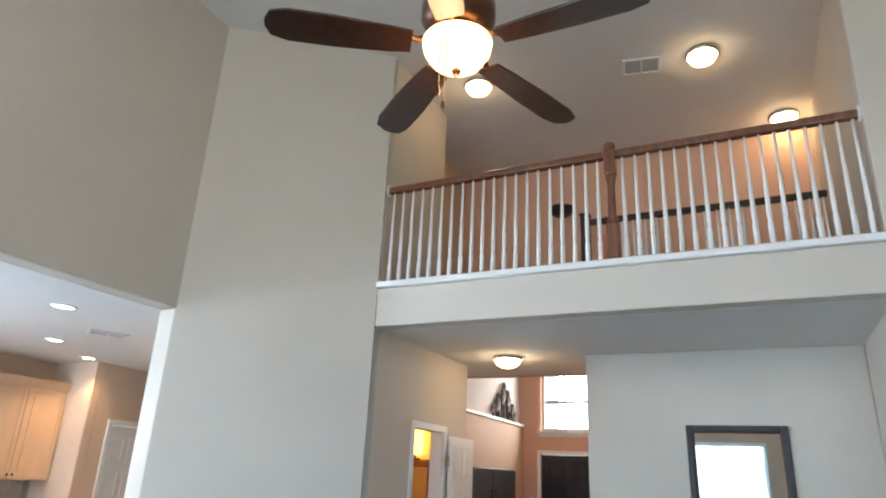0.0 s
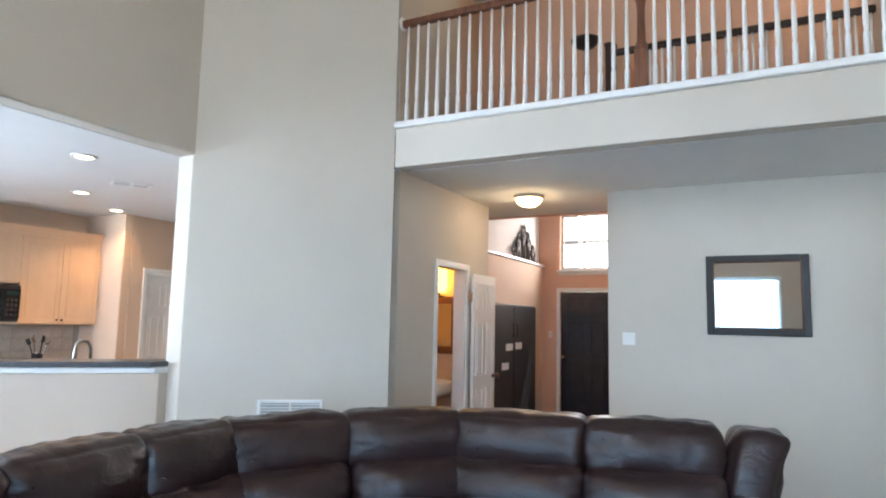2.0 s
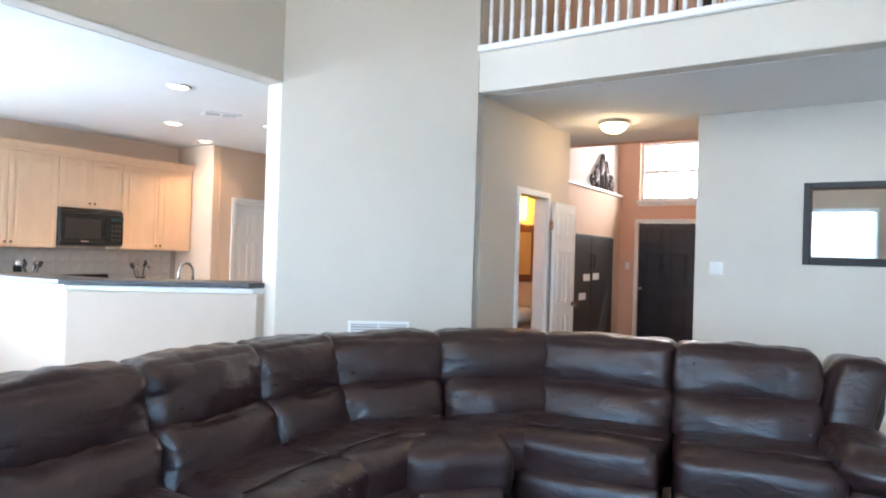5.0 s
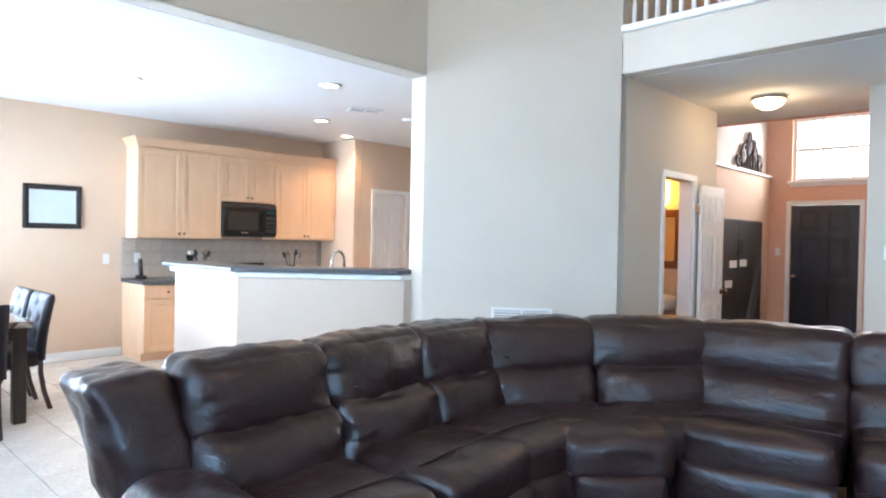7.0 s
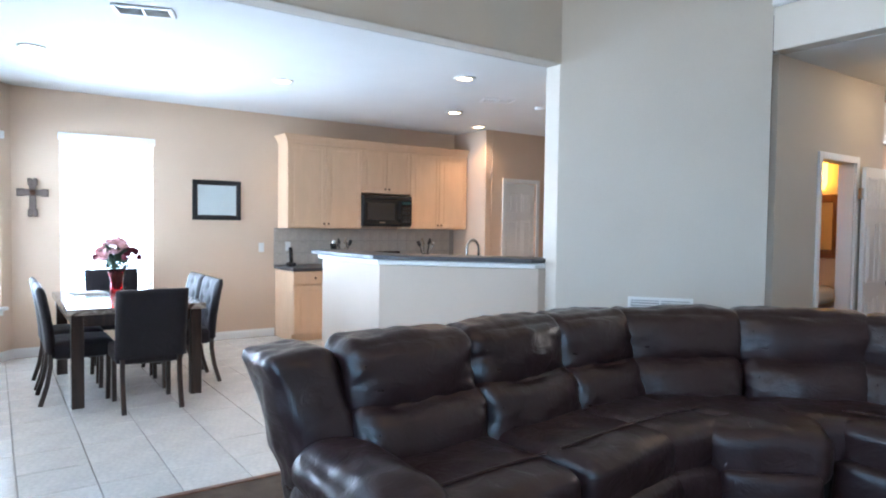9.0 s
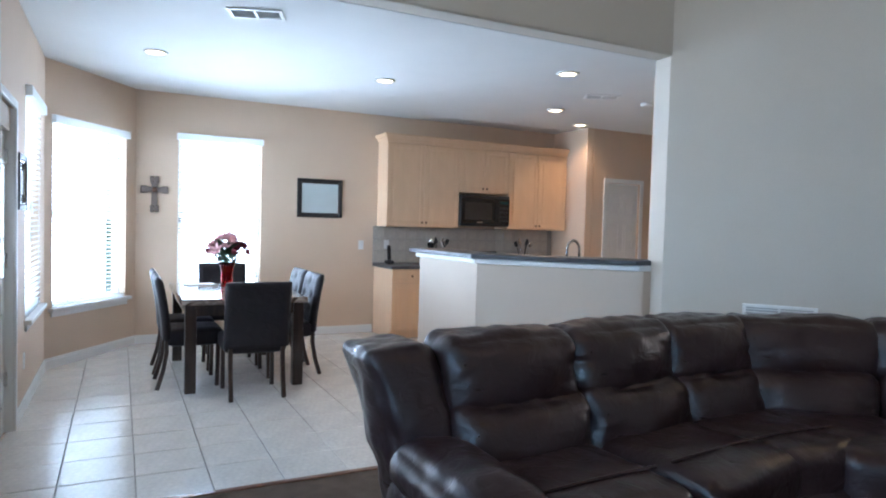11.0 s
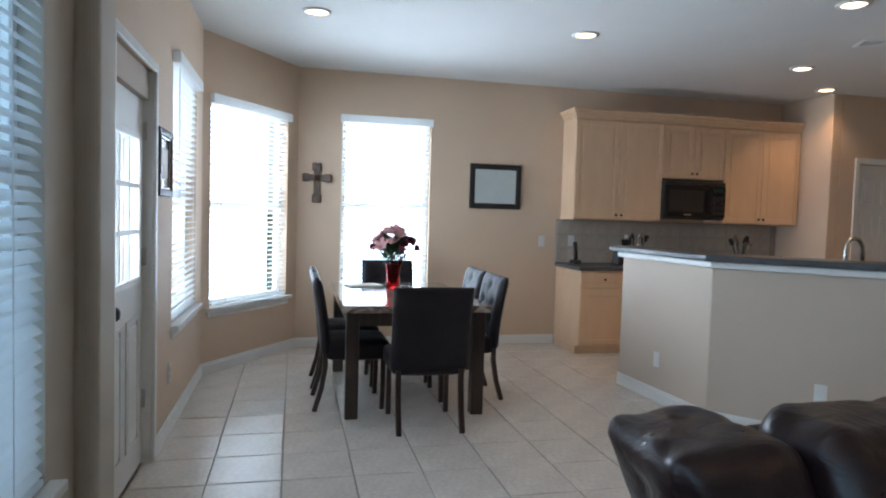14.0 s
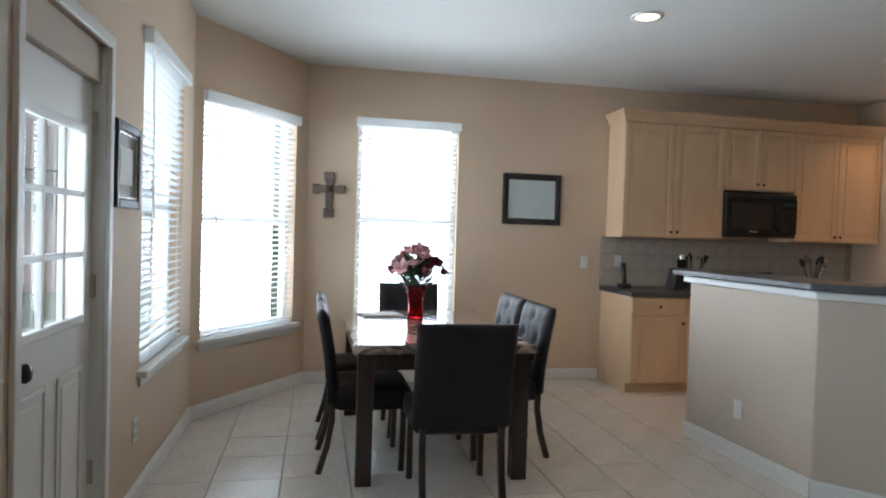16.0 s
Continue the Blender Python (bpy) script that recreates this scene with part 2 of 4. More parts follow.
def tube(points, r, steps=8):
    """A round bar through the points."""
    b = bmesh.new()
    pts = [Vector(p) for p in points]
    rings = []
    for i, p in enumerate(pts):
        d = (pts[min(i + 1, len(pts) - 1)] - pts[max(i - 1, 0)]).normalized()
        s = d.orthogonal().normalized() if not rings else (side - d * side.dot(d)).normalized()
        side = s
        u = d.cross(s)
        rings.append([b.verts.new(p + (s * math.cos(2 * math.pi * k / steps) + u * math.sin(2 * math.pi * k / steps)) * r) for k in range(steps)])
    for a, c in zip(rings, rings[1:]):
        for k in range(steps):
            b.faces.new((a[k], a[(k + 1) % steps], c[(k + 1) % steps], c[k]))
    b.faces.new(rings[0][::-1]), b.faces.new(rings[-1])
    return b


def soft_box(sx, sy, sz, r, bulge=(0, 0, 0), wrinkle=0.0, seed=0, cuts=11, taper=0.0, lean=0.0):
    """A stuffed cushion: rounded box that bulges along its axes, with folds. Centred at the origin."""
    b = bmesh.new()
    bmesh.ops.create_cube(b, size=2)
    bmesh.ops.subdivide_edges(b, edges=b.edges[:], cuts=cuts, use_grid_fill=True)
    h = Vector((sx / 2, sy / 2, sz / 2))
    for v in b.verts:
        c = v.co.copy()
        p = Vector((c.x * h.x, c.y * h.y, c.z * h.z))
        inner = Vector([max(-(h[i] - r), min(h[i] - r, p[i])) for i in range(3)])
        d = p - inner
        q = inner + (d.normalized() * r if d.length > 1e-6 else d)
        f = [(1 - c[i] ** 2) for i in range(3)]
        q.x += math.copysign(bulge[0] * f[1] * f[2], c.x) * abs(c.x)
        q.y += math.copysign(bulge[1] * f[0] * f[2], c.y) * abs(c.y)
        q.z += math.copysign(bulge[2] * f[0] * f[1], c.z) * abs(c.z)
        if wrinkle:
            w = noise.noise(Vector((q.x * 5 + seed * 7.3, q.y * 5, q.z * 9))) + 0.6 * noise.noise(Vector((q.x * 13 + seed, q.y * 13, q.z * 5)))
            edge = 0.4 + 0.6 * max(abs(c.x), abs(c.z)) ** 2
            q += (d.normalized() if d.length > 1e-6 else Vector((0, 0, 0))) * w * wrinkle * edge
        if wrinkle > 0.014:
            e = max(0.0, (abs(c.x) - 0.35) / 0.65) ** 1.3 * (1 - max(0.0, abs(c.x) - 0.93) * 8)
            g = noise.noise(Vector((seed * 3.1 + c.x * 1.5, q.z * 22 + abs(q.x) * 9, q.x * 5))) + 0.5 * noise.noise(Vector((seed + q.x * 18, q.z * 34, 0)))
            q.y += 0.016 * e * g * (1 - abs(c.z) ** 4)
        q.x *= 1 + taper * (q.y / sy)
        q.y += lean * (q.z / sz)
        v.co = q
    return b


def structure(name, bm, material, label, category="wall", smooth=False):
    return tagged(part(name, bm, material, None, label, None, smooth), label, category, "", "structure")


def wall_y(y0, y1, x0, x1, z0, z1, holes):
    """A wall along x between y0 and y1, with openings (xa, xb, za, zb) in order of x that do not overlap."""
    b = bmesh.new()
    x = x0
    for xa, xb, za, zb in sorted(holes):
        if xa > x:
            box(x, y0, z0, xa, y1, z1, bm=b)
        if za > z0:
            box(xa, y0, z0, xb, y1, za, bm=b)
        if zb < z1:
            box(xa, y0, zb, xb, y1, z1, bm=b)
        x = xb
    if x < x1:
        box(x, y0, z0, x1, y1, z1, bm=b)
    return b


def wall_line(p, q, thick, z0, z1, holes):
    """The same along any line of the plan; the face on the line looks to its left going from p to q, holes are (along, along, z, z)."""
    d = Vector((q[0] - p[0], q[1] - p[1], 0))
    b = wall_y(-thick, 0, 0, d.length, z0, z1, holes)
    bmesh.ops.transform(b, matrix=Matrix.Translation((p[0], p[1], 0)) @ Matrix.Rotation(math.atan2(d.y, d.x), 4, "Z"), verts=b.verts)
    return b


# ---------------------------------------------------------------- large structure
H1, H2 = 2.775, 5.5            # low and high ceiling
YR, XB, YB = 0.125, -8.15, 5.60   # rear wall, kitchen back wall, balcony line
structure("floor", box(-4.0, -0.05, -0.12, 3.1, 12.0, -0.012), CARPET, "brown carpet floor of the living room", "floor")
structure("floor_kitchen", box(-8.6, -0.1, -0.12, -4.0, 9.4, -0.012), GROUT, "grey grout bed under the ceramic floor tiles", "floor")
structure("floor_edge", box(-4.0, YR, -0.012, -3.785, 4.6, -0.008), GROUT, "grout strip at the edge of the tiles", "floor")
structure("carpet", box(-3.745, YR, -0.012, 3.0, 12.0, 0.0), CARPET, "short brown carpet of the living room", "carpet")
structure("threshold", box(-3.782, YR, -0.012, -3.74, 4.6, 0.006, 0.003), RAILWOOD, "brown wooden strip between tiles and carpet", "threshold")
WIN_REAR = [(-3.72, -2.4), (-1.7, 0.0), (0.62, 2.2)]
holes = [(-6.74, -5.775, 0.64, 2.28), (-5.22, -4.44, -0.012, 2.06)] + [(a, b, 0.5, 2.42) for a, b in WIN_REAR]
structure("wall_nook", wall_y(-0.05, YR, -7.08, -4.34, -0.1, H1, holes[:2]), TAN, "tan painted nook wall with a window and the garden door")
b = wall_y(-0.05, YR, -4.34, 3.15, -0.1, 2.7, holes[2:])
merge(b, wall_y(-0.05, YR, -4.34, 3.15, 2.7, H2, [(a, c, 2.85, 4.4) for a, c in WIN_REAR]))
structure("wall_rear", b, WALL, "beige painted living room wall with tall windows")
structure("wall_bay", wall_line((XB, 0.875), (-7.06, YR), 0.16, -0.1, H1, [(0.17, 1.225, 0.55, 2.27)]), TAN, "slanting tan bay wall with a window")
structure("wall_kitchen", wall_line((XB, 6.41), (XB, 0.875), 0.16, -0.1, H1, [(6.41 - 2.21, 6.41 - 1.30, 0.56, 2.32)]), TAN, "tan kitchen wall with a tall window")
b = box(-8.32, 6.41, -0.1, -7.40, 6.53, H1, 0.012)
merge(b, wall_line((-7.40, 9.2), (-7.40, 6.53), 0.12, -0.1, H1, [(0.88, 1.50, -0.012, 2.05), (1.82, 2.42, -0.012, 2.05)]))
structure("wall_pantry", b, TAN, "tan painted wall round the pantry door")
structure("wall_kitchen_end", box(-8.1, 9.2, -0.1, -4.6, 9.32, H1), TAN, "tan painted end wall of the kitchen")
structure("wall_kitchen_side", box(-4.75, 5.0, -0.1, -4.63, 9.2, H1), TAN, "tan painted side wall of the kitchen")
structure("wall_header", box(-4.34, YR, H1, -4.165, 4.65, H2, 0.012), WALL, "high beige wall over the kitchen opening")
structure("wall_stub", box(-4.34, 4.60, -0.1, -4.165, 4.78, H1, 0.014), WALL, "narrow beige wall end beside the breakfast bar")
structure("wall_pilaster", box(-4.22, YR - 0.02, -0.1, -3.98, 0.20, H1, 0.035, 5), WALL, "beige rounded pilaster between living room and nook")
b = wall_line((-2.92, YB), (-4.168, 4.605), 0.15, -0.1, H2, [])
structure("wall_tall", b, WALL, "tall slanting beige wall beside the hall")
structure("wall_hall", wall_line((-2.92, 7.62), (-2.92, YB + 0.1), 0.13, -0.1, H1, [(0.57, 1.20, -0.012, 2.02)]), WALL, "beige hall wall with a narrow doorway")
structure("wall_loft", wall_line((-2.92, 6.8), (-2.92, YB + 0.05), 0.13, 3.1, H2, []), WALL, "beige side wall of the upstairs loft")
structure("wall_loft_recess", box(-3.5, 6.8, 3.1, -3.36, 8.4, H2), TAN, "tan recessed side wall of the loft")
structure("wall_loft_back", box(-3.6, 8.3, H1, 1.2, 8.45, H2), TERRA, "terracotta painted back wall of the loft")
structure("wall_mirror", box(-1.51, 7.22, -0.1, 0.80, 7.36, H1, 0.01), WALL, "beige wall with a framed mirror")
structure("wall_right_hall", box(0.80, YB + 0.15, -0.1, 0.94, 8.4, H2), WALL, "beige side wall beside the balcony")
structure("wall_front_right", box(0.80, YB, -0.1, 3.15, YB + 0.15, H2, 0.01), WALL, "high beige wall beside the balcony")
structure("wall_right", box(3.0, YR, -0.1, 3.15, YB, H2), WALL, "high beige side wall of the living room")
structure("wall_foyer_left", box(-3.8, 7.5, -0.1, -3.64, 11.7, 2.459), TAN, "tan foyer wall below a display ledge")
structure("ledge_foyer", box(-3.8, 7.62, 2.46, -3.60, 11.669, 2.50, 0.006), WHITE, "white display ledge in the foyer", "ledge")
structure("wall_foyer_niche", box(-3.86, 7.6, 2.5, -3.70, 11.7, 4.2), CEIL, "white wall behind the display ledge")
structure("wall_foyer_return", box(-3.64, 7.49, -0.1, -2.926, 7.616, H1), WALL, "beige wall end of the hall")
structure("wall_foyer_right", box(-1.51, 7.36, -0.1, -1.37, 11.8, 4.2), TERRA, "terracotta side wall of the foyer")
b = wall_y(11.67, 11.83, -4.5, -1.2, -0.1, 2.2, [(-3.33, -2.42, -0.012, 2.04)])
merge(b, wall_y(11.67, 11.83, -4.5, -1.2, 2.2, 4.3, [(-3.33, -1.75, 2.40, 3.36)]))
structure("wall_front", b, TERRA, "terracotta wall with the front door and a high window")
structure("ceiling_kitchen", box(-8.6, -0.15, H1, -4.34, 9.4, H1 + 0.1), CEIL, "white textured low ceiling over the kitchen", "ceiling")
structure("ceiling", box(-4.34, -0.15, H2, 3.15, 8.45, H2 + 0.1), CEIL, "white textured high ceiling", "ceiling")
structure("ceiling_hall", box(-3.8, YB + 0.15, H1, 1.17, 8.3, H1 + 0.03), CEIL, "white textured hall ceiling under the loft", "ceiling")
structure("ceiling_foyer", box(-4.5, 8.45, 4.2, -1.2, 12.0, 4.3), CEIL, "white foyer ceiling", "ceiling")
structure("balcony_beam", box(-2.92, YB, H1, 0.80, YB + 0.15, 3.11, 0.012), WALL, "beige plastered edge beam of the balcony", "beam")
structure("loft_floor", box(-3.5, YB + 0.15, H1 + 0.03, 1.17, 8.3, 3.12), CARPET, "carpeted loft floor", "floor")
structure("balcony_ledge", box(-2.92, YB - 0.035, 3.11, 0.80, YB + 0.17, 3.165, 0.012), WHITE, "white painted ledge under the balcony railing", "trim")
# powder room behind the hall doorway
structure("wall_bath", wall_line((-4.5, 7.4), (-4.5, 6.0), 0.1, -0.1, H1, []), TAN, "tan wall of the small bathroom")
structure("wall_bath_end", box(-4.5, 7.38, -0.1, -3.05, 7.49, H1), TAN, "tan side wall of the small bathroom")
structure("wall_bath_near", box(-4.5, 6.0, -0.1, -3.05, 6.1, H1), TAN, "tan near wall of the small bathroom")
structure("ceiling_bath", box(-4.6, 6.0, H1, -3.05, 7.49, H1 + 0.05), CEIL, "white bathroom ceiling", "ceiling")
# breakfast bar half wall
A0, B0, C0 = (-4.30, 4.52), (-5.36, 3.57), (-6.45, 3.51)
structure("half_wall", prism([A0, B0, C0, (-6.46, 3.64), (-5.41, 3.70), (-4.30, 4.69)], -0.1, 1.06, 0.008), BARWALL, "beige angled half wall of the breakfast bar")
structure("bar_trim", prism([(-4.30, 4.48), (-5.345, 3.54), (-6.49, 3.475), (-6.505, 3.67), (-5.43, 3.73), (-4.30, 4.73)], 1.06, 1.105, 0.01), WHITE, "white moulding under the bar top", "trim")


def run_of_board(name, pts, h, d, label):
    """A board that follows a line along the foot of walls; its back on the line, to the right of its direction."""
    bm = bmesh.new()
    for p, q in zip(pts, pts[1:]):
        v = Vector((q[0] - p[0], q[1] - p[1], 0))
        o = box(0, 0, 0, v.length, d, h * 0.8, 0.003, bm=None)
        box(0, 0, h * 0.8, v.length, d * 0.6, h, 0.002, bm=o)
        merge(bm, o, Matrix.Translation((p[0], p[1], 0)) @ Matrix.Rotation(math.atan2(v.y, v.x), 4, "Z"))
    return structure(name, bm, WHITE, label, "baseboard")


run_of_board("baseboard_kitchen", [(XB, 3.63), (XB, 0.875)], 0.1, 0.014, "white baseboard along the kitchen wall")
run_of_board("baseboard_bay", [(XB, 0.875), (-7.06, YR)], 0.1, 0.014, "white baseboard below the bay window")
run_of_board("baseboard_rear", [(-7.06, YR), (-5.28, YR)], 0.1, 0.014, "white baseboard along the rear wall")
run_of_board("baseboard_living", [(-3.98, YR), (3.0, YR)], 0.1, 0.014, "white baseboard under the living room windows")
run_of_board("baseboard_bar", [A0, B0, C0], 0.1, 0.014, "white baseboard round the half wall")
run_of_board("baseboard_bar_end", [(-6.46, 3.64), C0], 0.1, 0.014, "white baseboard at the end of the half wall")
run_of_board("baseboard_tall", [(-2.92, YB), (-4.165, 4.607)], 0.1, 0.014, "white baseboard along the slanting wall")
run_of_board("baseboard_mirror", [(0.80, 7.22), (-1.51, 7.22)], 0.1, 0.014, "white baseboard below the mirror")
run_of_board("baseboard_hall", [(-2.92, 6.35), (-2.92, YB)], 0.1, 0.014, "white baseboard along the hall wall")

# outside
structure("ground", box(-400, -400, -0.5, 400, 400, -0.2), GRASS, "green lawn that reaches to the horizon", "ground")


def far_house(x, y, w, d, turn):
    h = thing("neighbour_house", "brick neighbour house with a shingled hip roof", "house", pose(x, y, -0.2, 0, 0, turn))
    part("wall", box(-w / 2, -d / 2, 0, w / 2, d / 2, 2.7), BRICK, h)
    bm = bmesh.new()
    vs = [bm.verts.new(p) for p in ((-w / 2 - .5, -d / 2 - .5, 2.6), (w / 2 + .5, -d / 2 - .5, 2.6), (w / 2 + .5, d / 2 + .5, 2.6), (-w / 2 - .5, d / 2 + .5, 2.6), (-w / 4, 0, 5.2), (w / 4, 0, 5.2))]
    for f in ((0, 1, 5, 4), (1, 2, 5), (2, 3, 4, 5), (3, 0, 4), (3, 2, 1, 0)):
        bm.faces.new([vs[i] for i in f])
    part("roof", bm, SHINGLE, h)
    wdw = part("window", box(-0.6, -d / 2 - 0.05, 0.9, 0.6, -d / 2 + 0.02, 2.1, 0.01), BLACK, h)
    part("frame", box(-0.7, -d / 2 - 0.03, 0.8, 0.7, -d / 2 + 0.01, 0.9), WHITE, wdw)


far_house(-20, -9, 14, 9, 130)
far_house(-24, 8, 10, 9, 90)
fence = thing("garden_fence", "weathered wooden board fence in the garden", "fence", pose(0, -9, -0.2))
for i in range(60):
    part("board", box(-16 + i * 0.4, 0, 0, -16 + i * 0.4 + 0.38, 0.03, 1.8), FENCE, fence)
part("rail", box(-16, -0.06, 0.9, 8, 0.0, 1.0), FENCE, fence)


# ---------------------------------------------------------------- windows and doors
slat_mesh = {}


def slat(w):
    key = round(w, 2)
    if key not in slat_mesh:
        bm = bmesh.new()
        n = 4
        rows = []
        for s in (0.0, -0.003):
            rows.append([[bm.verts.new((x, (k / n - 0.5) * 0.046, 0.004 * (1 - (2 * k / n - 1) ** 2) + s)) for k in range(n + 1)] for x in (-w / 2, w / 2)])
        for r in rows:
            for k in range(n):
                bm.faces.new((r[0][k], r[1][k], r[1][k + 1], r[0][k + 1]))
        slat_mesh[key] = mesh_of("slat", bm, SLAT)
    return slat_mesh[key]


def window(name, m, w, z0, z1, label, tilt=20, blind=True, bars=0):
    """A window in its opening: x along the wall, y outwards, the room's face at y 0."""
    o = thing(name, label, "window", m, "", "structure")
    f = bmesh.new()
    for bx in ((-w / 2, 0.07, z0, -w / 2 + 0.05, 0.12, z1), (w / 2 - 0.05, 0.07, z0, w / 2, 0.12, z1), (-w / 2 + 0.05, 0.07, z0, w / 2 - 0.05, 0.12, z0 + 0.05),
               (-w / 2 + 0.05, 0.07, z1 - 0.05, w / 2 - 0.05, 0.12, z1), (-w / 2 + 0.05, 0.075, (z0 + z1) / 2 - 0.025, w / 2 - 0.05, 0.118, (z0 + z1) / 2 + 0.025)):
        box(*bx, 0.004, 1, bm=f)
    fr = part("window_frame", f, WHITE, o)
    for i in range(bars):
        x = -w / 2 + (i + 1) * w / (bars + 1)
        part("glazing_bar", box(x - 0.014, 0.08, z0 + 0.05, x + 0.014, 0.11, z1 - 0.05), WHITE, fr)
    for za, zb in ((z0 + 0.05, (z0 + z1) / 2 - 0.025), ((z0 + z1) / 2 + 0.025, z1 - 0.05)):
        p = part("pane", box(-w / 2 + 0.05, 0.094, za, w / 2 - 0.05, 0.098, zb), GLASS, o)
        p.visible_shadow = False
    sl = part("window_sill", box(-w / 2 - 0.05, -0.05, z0 - 0.035, w / 2 + 0.05, 0.07, z0, 0.006), WHITE, o)
    part("apron", box(-w / 2 - 0.02, -0.014, z0 - 0.085, w / 2 + 0.02, 0.0, z0 - 0.035, 0.003), WHITE, sl)
    if blind:
        v = part("valance", box(-w / 2 - 0.015, -0.045, z1 - 0.055, w / 2 + 0.015, 0.02, z1 + 0.02, 0.006), SLAT, o, "white blind valance")
        part("bottom_rail", box(-w / 2 + 0.02, -0.005, z0 + 0.01, w / 2 - 0.02, 0.035, z0 + 0.03, 0.004), SLAT, v)
        z = z0 + 0.055
        while z < z1 - 0.06:
            s = new("slat", slat(w - 0.03))
            s.parent = o
            s.matrix_basis = pose(0, 0.018, z, tilt, 0, 0)
            z += 0.043
        for x in (-w * 0.32, w * 0.32):
            part("cord", box(x - 0.002, -0.008, z0 + 0.02, x + 0.002, -0.005, z1 - 0.05), SLAT, v)
        part("wand", tube([(-w / 2 + 0.1, -0.02, z1 - 0.06), (-w / 2 + 0.1, -0.03, z1 - 0.9)], 0.005, 6), SLAT, v)
    return o


M_REAR = lambda x: pose(x, YR, 0, 0, 0, 180)
dv = Vector((-7.06 - XB, YR - 0.875, 0))
bay = Vector((XB, 0.875, 0)) + dv.normalized() * 0.6975
window("window_1", pose(XB, (1.30 + 2.21) / 2, 0, 0, 0, 90), 0.91, 0.56, 2.32, "tall white window with glowing white blinds", -18)
window("window_2", pose(bay.x, bay.y, 0, 0, 0, math.degrees(math.atan2(dv.y, dv.x)) + 180), 1.055, 0.55, 2.27, "white bay window with open blinds", -14)
window("window_3", M_REAR((-6.74 - 5.775) / 2), 0.965, 0.64, 2.28, "white window with open blinds beside the garden door", -12)
for i, (a, c) in enumerate(WIN_REAR):
    window("window_%d" % (i + 4), M_REAR((a + c) / 2), c - a, 0.5, 2.42, "large living room window with closed white blinds", 42)
    # Upper row is out of view, added to light the high walls.
    window("window_%d" % (i + 7), M_REAR((a + c) / 2), c - a, 2.85, 4.4, "high fixed window out of view, added to let in light", 0, False)
window("window_10", pose((-3.33 - 1.75) / 2, 11.67, 0, 0, 0, 0), 1.58, 2.40, 3.36, "high foyer window with slim glazing bars", 0, False, 3)

window_light(XB - 0.22, 1.755, 1.44, 0.85, 1.7, 0, 1.755, 125)
window_light(-7.70, 0.30, 1.41, 1.0, 1.68, -5, 4.22, 122)
window_light(-6.26, YR - 0.24, 1.46, 0.93, 1.6, -6.26, 9, 56)
window_light(-4.83, YR - 0.26, 1.34, 0.55, 0.7, -4.83, 9, 14)
for (a, c), watts in zip(WIN_REAR, (36, 72, 80)):
    window_light((a + c) / 2, YR - 0.25, 1.46, c - a, 1.9, (a + c) / 2, 9, watts, (0.45, 0.73, 1.0))
    # Extra lamp in the added upper opening, brightens the upper walls.
    window_light((a + c) / 2, YR - 0.25, 3.62, c - a, 1.5, (a + c) / 2, 9, 20, (0.95, 0.96, 0.93))
window_light(-2.45, 12.15, 2.95, 1.4, 1.0, -2.45, 0, 44, (1.0, 0.93, 0.84))


def casing(o, x0, x1, z1, y=-0.018, d=0.018, w=0.06, mtl=WHITE):
    """Door trim on the wall's face."""
    part("casing", box(x0 - w, y, 0, x0, y + d, z1 + w, 0.004), mtl, o)
    part("casing", box(x1, y, 0, x1 + w, y + d, z1 + w, 0.004), mtl, o)
    part("casing", box(x0, y, z1, x1, y + d, z1 + w, 0.004), mtl, o)


def panel_door(leaf, w, h, t, material, rows, glassy=False):
    """Raised panels on both faces of a door leaf that starts at x 0: rows of (z0, z1)."""
    for z0, z1 in rows:
        for x0, x1 in ((0.11 * w / 0.8, w / 2 - 0.05 * w / 0.8), (w / 2 + 0.05 * w / 0.8, w - 0.11 * w / 0.8)):
            dp = 0.02 if material is BLACKDOOR else 0.009
            fr = bmesh.new()
            for bx in ((x0, t - dp, z0, x0 + 0.02, t, z1), (x1 - 0.02, t - dp, z0, x1, t, z1), (x0 + 0.02, t - dp, z0, x1 - 0.02, t, z0 + 0.02), (x0 + 0.02, t - dp, z1 - 0.02, x1 - 0.02, t, z1)):
                box(*bx, dp * 0.35, 2, bm=fr)
            p = part("panel", fr, material, leaf)
            part("raised_field", box(x0 + 0.04, t - dp * 0.9, z0 + 0.04, x1 - 0.04, t, z1 - 0.04, dp * 0.4, 2), material, p)


SIX = [(0.22, 0.82), (0.95, 1.5), (1.62, 1.9)]


def knob(leaf, x, y, z, material=BRONZE):
    k = lathe([(0.028, 0), (0.028, 0.006), (0.011, 0.01), (0.011, 0.03), (0.027, 0.04), (0.03, 0.055), (0.022, 0.066), (0.001, 0.068)], 16)
    bmesh.ops.transform(k, matrix=pose(x, y, z, 90), verts=k.verts)
    part("knob", k, material, leaf, "dark metal door knob", smooth=True)


# front door
d = thing("front_door", "black six-panel front door, closed", "door", pose(-3.33, 11.67, 0), "", "structure")
leaf = part("leaf", box(0.005, 0.03, 0.005, 0.905, 0.07, 2.03, 0.003), BLACKDOOR, d)
panel_door(leaf, 0.9, 2.05, 0.03, BLACKDOOR, [(0.22, 0.85), (0.98, 1.55), (1.66, 1.94)])
casing(d, 0, 0.91, 2.04)
knob(leaf, 0.06, 0.03, 0.95, STEEL)
part("threshold", box(0.0, -0.01, -0.01, 0.91, 0.14, 0.005), BRONZE, d)

